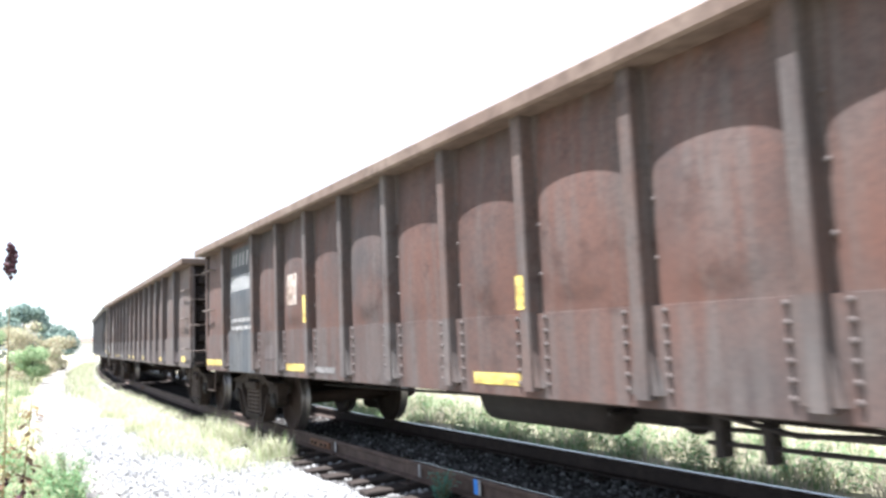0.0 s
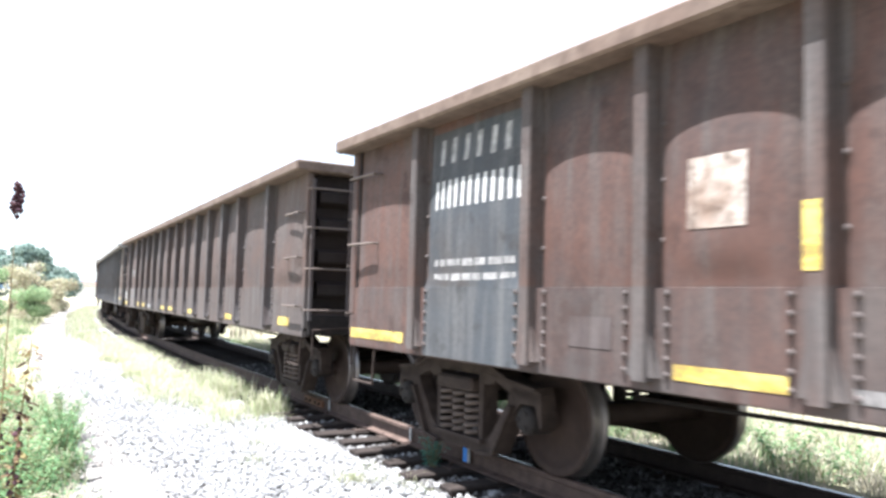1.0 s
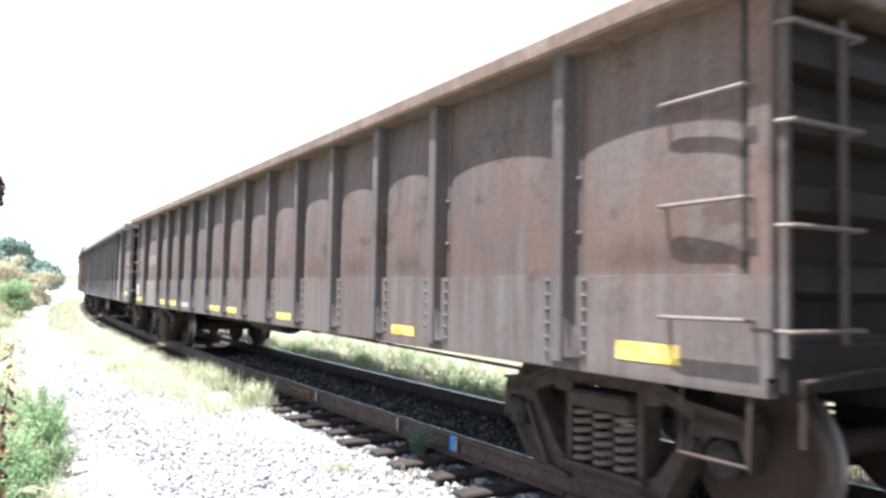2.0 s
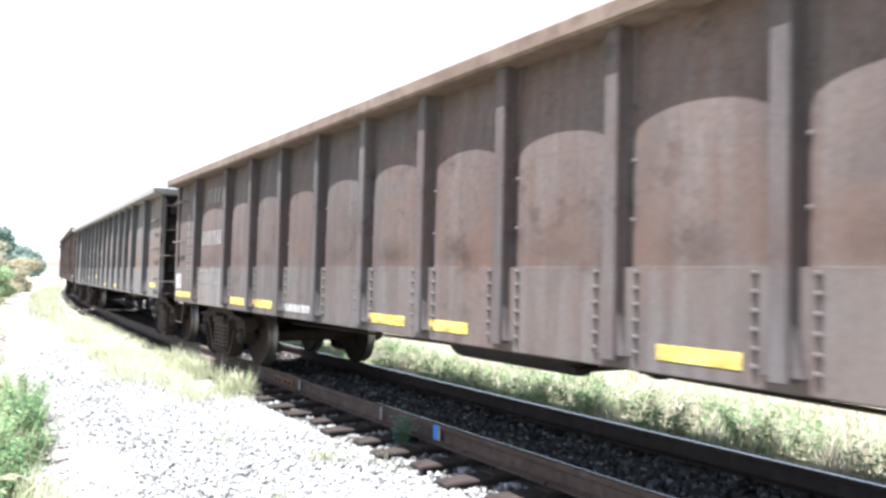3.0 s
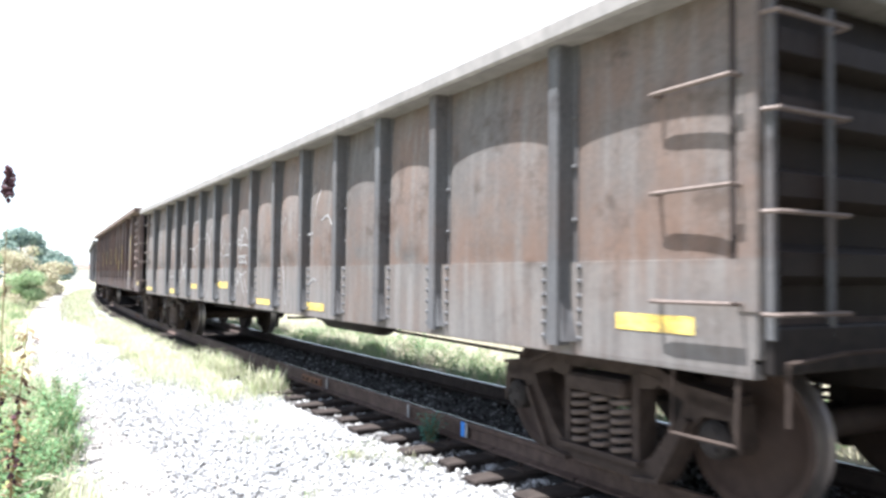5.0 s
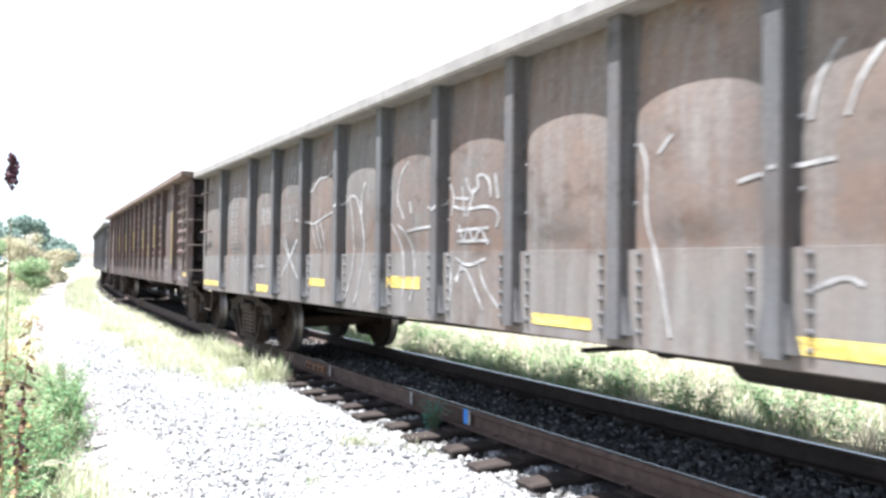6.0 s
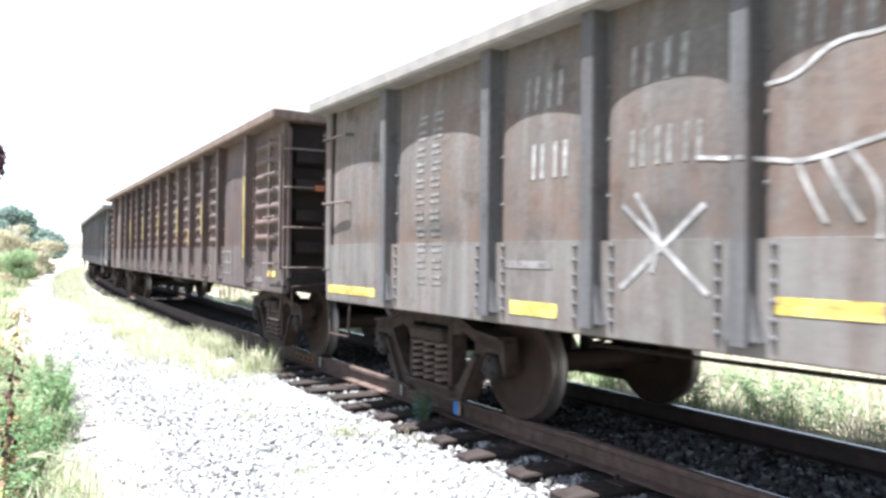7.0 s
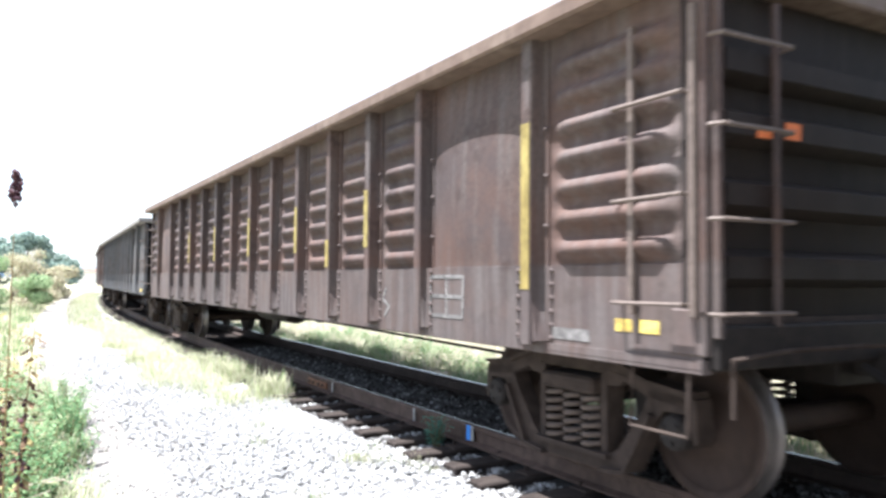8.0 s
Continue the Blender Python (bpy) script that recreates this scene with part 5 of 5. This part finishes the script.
seed_stalk(-1.93, 3.3, 1.3, (0.02, 0.05), 7, True)
for k, (x, y, h) in enumerate(((-2.45, 4.4, 0.62), (-2.75, 4.6, 0.7), (-2.2, 3.85, 0.55), (-2.6, 5.0, 0.62), (-3.1, 5.2, 0.75), (-2.9, 5.7, 0.6), (-3.3, 6.1, 0.7), (-2.95, 6.35, 0.42), (-2.7, 5.45, 0.4), (-2.5, 4.95, 0.38), (-3.3, 7.2, 0.55), (-3.75, 8.0, 0.6), (-3.5, 7.5, 0.55), (-4.0, 8.4, 0.6), (-2.35, 4.6, 0.3))):
    weed(x - 0.2, y, -0.4, h, 20, WEED_LEAF, "leafy green weed at the edge of the path", 300 + k, 0.019, 60, 0.36)


# ---------- ballast stones ----------
ICO = [(0, 0, 1), (0.894, 0, 0.447), (0.276, 0.851, 0.447), (-0.724, 0.526, 0.447), (-0.724, -0.526, 0.447), (0.276, -0.851, 0.447),
       (0.724, 0.526, -0.447), (-0.276, 0.851, -0.447), (-0.894, 0, -0.447), (-0.276, -0.851, -0.447), (0.724, -0.526, -0.447), (0, 0, -1)]
ICO_F = [(0, 1, 2), (0, 2, 3), (0, 3, 4), (0, 4, 5), (0, 5, 1), (1, 6, 2), (2, 7, 3), (3, 8, 4), (4, 9, 5), (5, 10, 1),
         (2, 6, 7), (3, 7, 8), (4, 8, 9), (5, 9, 10), (1, 10, 6), (6, 11, 7), (7, 11, 8), (8, 11, 9), (9, 11, 10), (10, 11, 6)]


def stones(name, label, n, s0, s1, l0, l1, size, material, seed, near=2.0):
    rng = np.random.default_rng(seed)
    s = s0 + (s1 - s0) * rng.random(n) ** near
    l = rng.uniform(l0, l1, n)
    x, y = on_track(s, l)
    z = np.where((l > 0) & (l < 1.5), 0.02, 0.0) + np.interp(l, [-2.5, -1.8, -1.0, -0.7, -0.6, -0.05, 0.05, 2.05, 2.6, 3.4], [-0.315, -0.305, -0.27, -0.228, -0.25, -0.25, -0.215, -0.215, -0.3, -0.44])
    r = size * rng.uniform(0.5, 1.35, n)
    base = np.array(ICO)[None] * (1 + rng.uniform(-0.28, 0.28, (n, 12, 1)))
    base = base * np.stack([np.ones(n), rng.uniform(0.6, 1, n), rng.uniform(0.45, 0.8, n)], 1)[:, None]
    q = rng.normal(size=(n, 4))
    q[:, 1:3] *= 0.35
    q /= np.linalg.norm(q, axis=1)[:, None]
    w_, x_, y_, z_ = q.T
    R = np.stack([np.stack([1 - 2 * (y_ ** 2 + z_ ** 2), 2 * (x_ * y_ - z_ * w_), 2 * (x_ * z_ + y_ * w_)], 1),
                  np.stack([2 * (x_ * y_ + z_ * w_), 1 - 2 * (x_ ** 2 + z_ ** 2), 2 * (y_ * z_ - x_ * w_)], 1),
                  np.stack([2 * (x_ * z_ - y_ * w_), 2 * (y_ * z_ + x_ * w_), 1 - 2 * (x_ ** 2 + y_ ** 2)], 1)], 1)
    v = np.einsum("nij,nkj->nki", R, base) * r[:, None, None] + np.stack([x, y, z + r * 0.25], 1)[:, None]
    f = (np.arange(n)[:, None, None] * 12 + np.array(ICO_F)[None]).reshape(-1, 3)
    tagged(new(name, raw_mesh(name, v.reshape(-1, 3).tolist(), f.tolist(), material)), label, "gravel", kind="stuff")


stones("gravel", "pale crushed limestone on the ballast shoulder", 34000, 2.2, 17, -2.5, -0.63, 0.0205, STONES, 1, 1.5)
stones("gravel", "pale stones lying among the tie ends", 1300, 2.0, 13, -0.66, -0.06, 0.027, STONES, 5, 2.0)
stones("gravel", "dark oily stones between the tie ends", 3400, 2.0, 16, -0.62, -0.06, 0.027, DUSTY_STONES, 6, 1.3)
stones("gravel", "scattered pale stones at the edge of the path", 2600, 3.5, 18, -3.1, -2.2, 0.013, STONES, 3, 1.3)
stones("gravel", "ballast between the rails, darkened for shade under the train", 7000, 1.5, 16, 0.08, 1.44, 0.026, SHADED_STONES, 2, 1.6)
stones("gravel", "ballast beyond the far rail, darkened for shade of the train", 3500, 1.0, 16, 1.58, 2.7, 0.026, SHADED_STONES, 4, 1.4)


# ---------- timber ties ----------
def tie_mesh(seed):
    rng = random.Random(seed)
    bm = bmesh.new()
    bmesh.ops.create_cube(bm, size=1)
    for p in bm.verts:
        p.co = (p.co.x * 0.215, p.co.y * 2.68, p.co.z * 0.2)
    bmesh.ops.subdivide_edges(bm, edges=[e for e in bm.edges if abs(e.verts[0].co.y - e.verts[1].co.y) > 1], cuts=6)
    for p in bm.verts:
        p.co += Vector((rng.uniform(-0.012, 0.012), rng.uniform(-0.02, 0.02), rng.uniform(-0.006, 0.004)))
    bmesh.ops.bevel(bm, geom=[e for e in bm.edges if e.calc_face_angle(0) > 0.8], offset=0.012, segments=1, affect="EDGES")
    me = bpy.data.meshes.new("tie")
    bm.to_mesh(me)
    bm.free()
    me.materials.append(TIE_WOOD)
    return me


TIES = [tie_mesh(k) for k in range(5)]
PLATE = Shape().box(-0.09, 0.09, -0.17, 0.17, 0.1, 0.113, 0.004).mesh("tie_plate", CAST)
SPIKE = Shape().box(-0.012, 0.012, -0.018, 0.018, 0.1, 0.142, 0.004).mesh("spike", CAST)
rng_t = random.Random(9)
s = -3.0
while s < 62:
    x, y = on_track(s, HALF + rng_t.uniform(-0.07, 0.07))
    t = structure("tie", TIES[rng_t.randrange(5)], "dark tarred timber tie bedded in the ballast", "railway tie")
    t.matrix_basis = pose(float(x), float(y), -0.284 + rng_t.uniform(-0.004, 0.0), 0, 0, math.degrees(heading(s)) + 90 + rng_t.uniform(-2.2, 2.2))
    if 1 < s < 14:
        for yy in (-HALF, HALF):
            p = part("tie_plate", PLATE, CAST, t)
            p.matrix_basis = pose(0, yy, 0)
            for dx, dy in ((-0.05, -0.09), (0.05, 0.09)):
                part("spike", SPIKE, CAST, p).matrix_basis = pose(dx, dy, 0)
    s += 0.535 + rng_t.uniform(-0.05, 0.05)
far_ties = Shape()
while s < 150:
    m = Matrix.Translation((*map(float, on_track(s, HALF)), -0.284)) @ Matrix.Rotation(heading(s) + math.pi / 2, 4, "Z")
    b = Shape().box(-0.11, 0.11, -1.3, 1.3, -0.1, 0.1)
    far_ties.add([m @ Vector(p) for p in b.v], b.f)
    s += 0.54
tagged(new("far_ties", far_ties.mesh("far_ties", TIE_WOOD)), "dark timber ties further along the line", "railway tie", kind="stuff")


# ---------- motion ----------
SPEED, EASE, TAIL3 = 5.927, -0.02305, 10.098    # metres a second at 6.5 s, its change, where the third wagon's tail is then


def gone(t):
    return SPEED * (t - 6.5) + EASE * (t - 6.5) ** 2 / 2


def wagon_pose(n, t):
    tail = TAIL3 + (n - 3) * PITCH - gone(t)
    ax, ay = on_track(tail - TRUCK, HALF)
    bx, by = on_track(tail - BODY + TRUCK, HALF)
    return pose((ax + bx) / 2, (ay + by) / 2, 0, 0, 0, math.degrees(math.atan2(ay - by, ax - bx)))


def motions():
    for n, car, spun in TRAIN:
        walk(car, [(k * 0.2, wagon_pose(n, k * 0.2)) for k in range(41)])
        for ws, x in spun:
            walk(ws, [(k * 0.1, pose(x, 0, WHEEL_R) @ Matrix.Rotation(-(gone(k * 0.1) - gone(0)) / WHEEL_R + x, 4, "Y")) for k in range(81)])


motions()
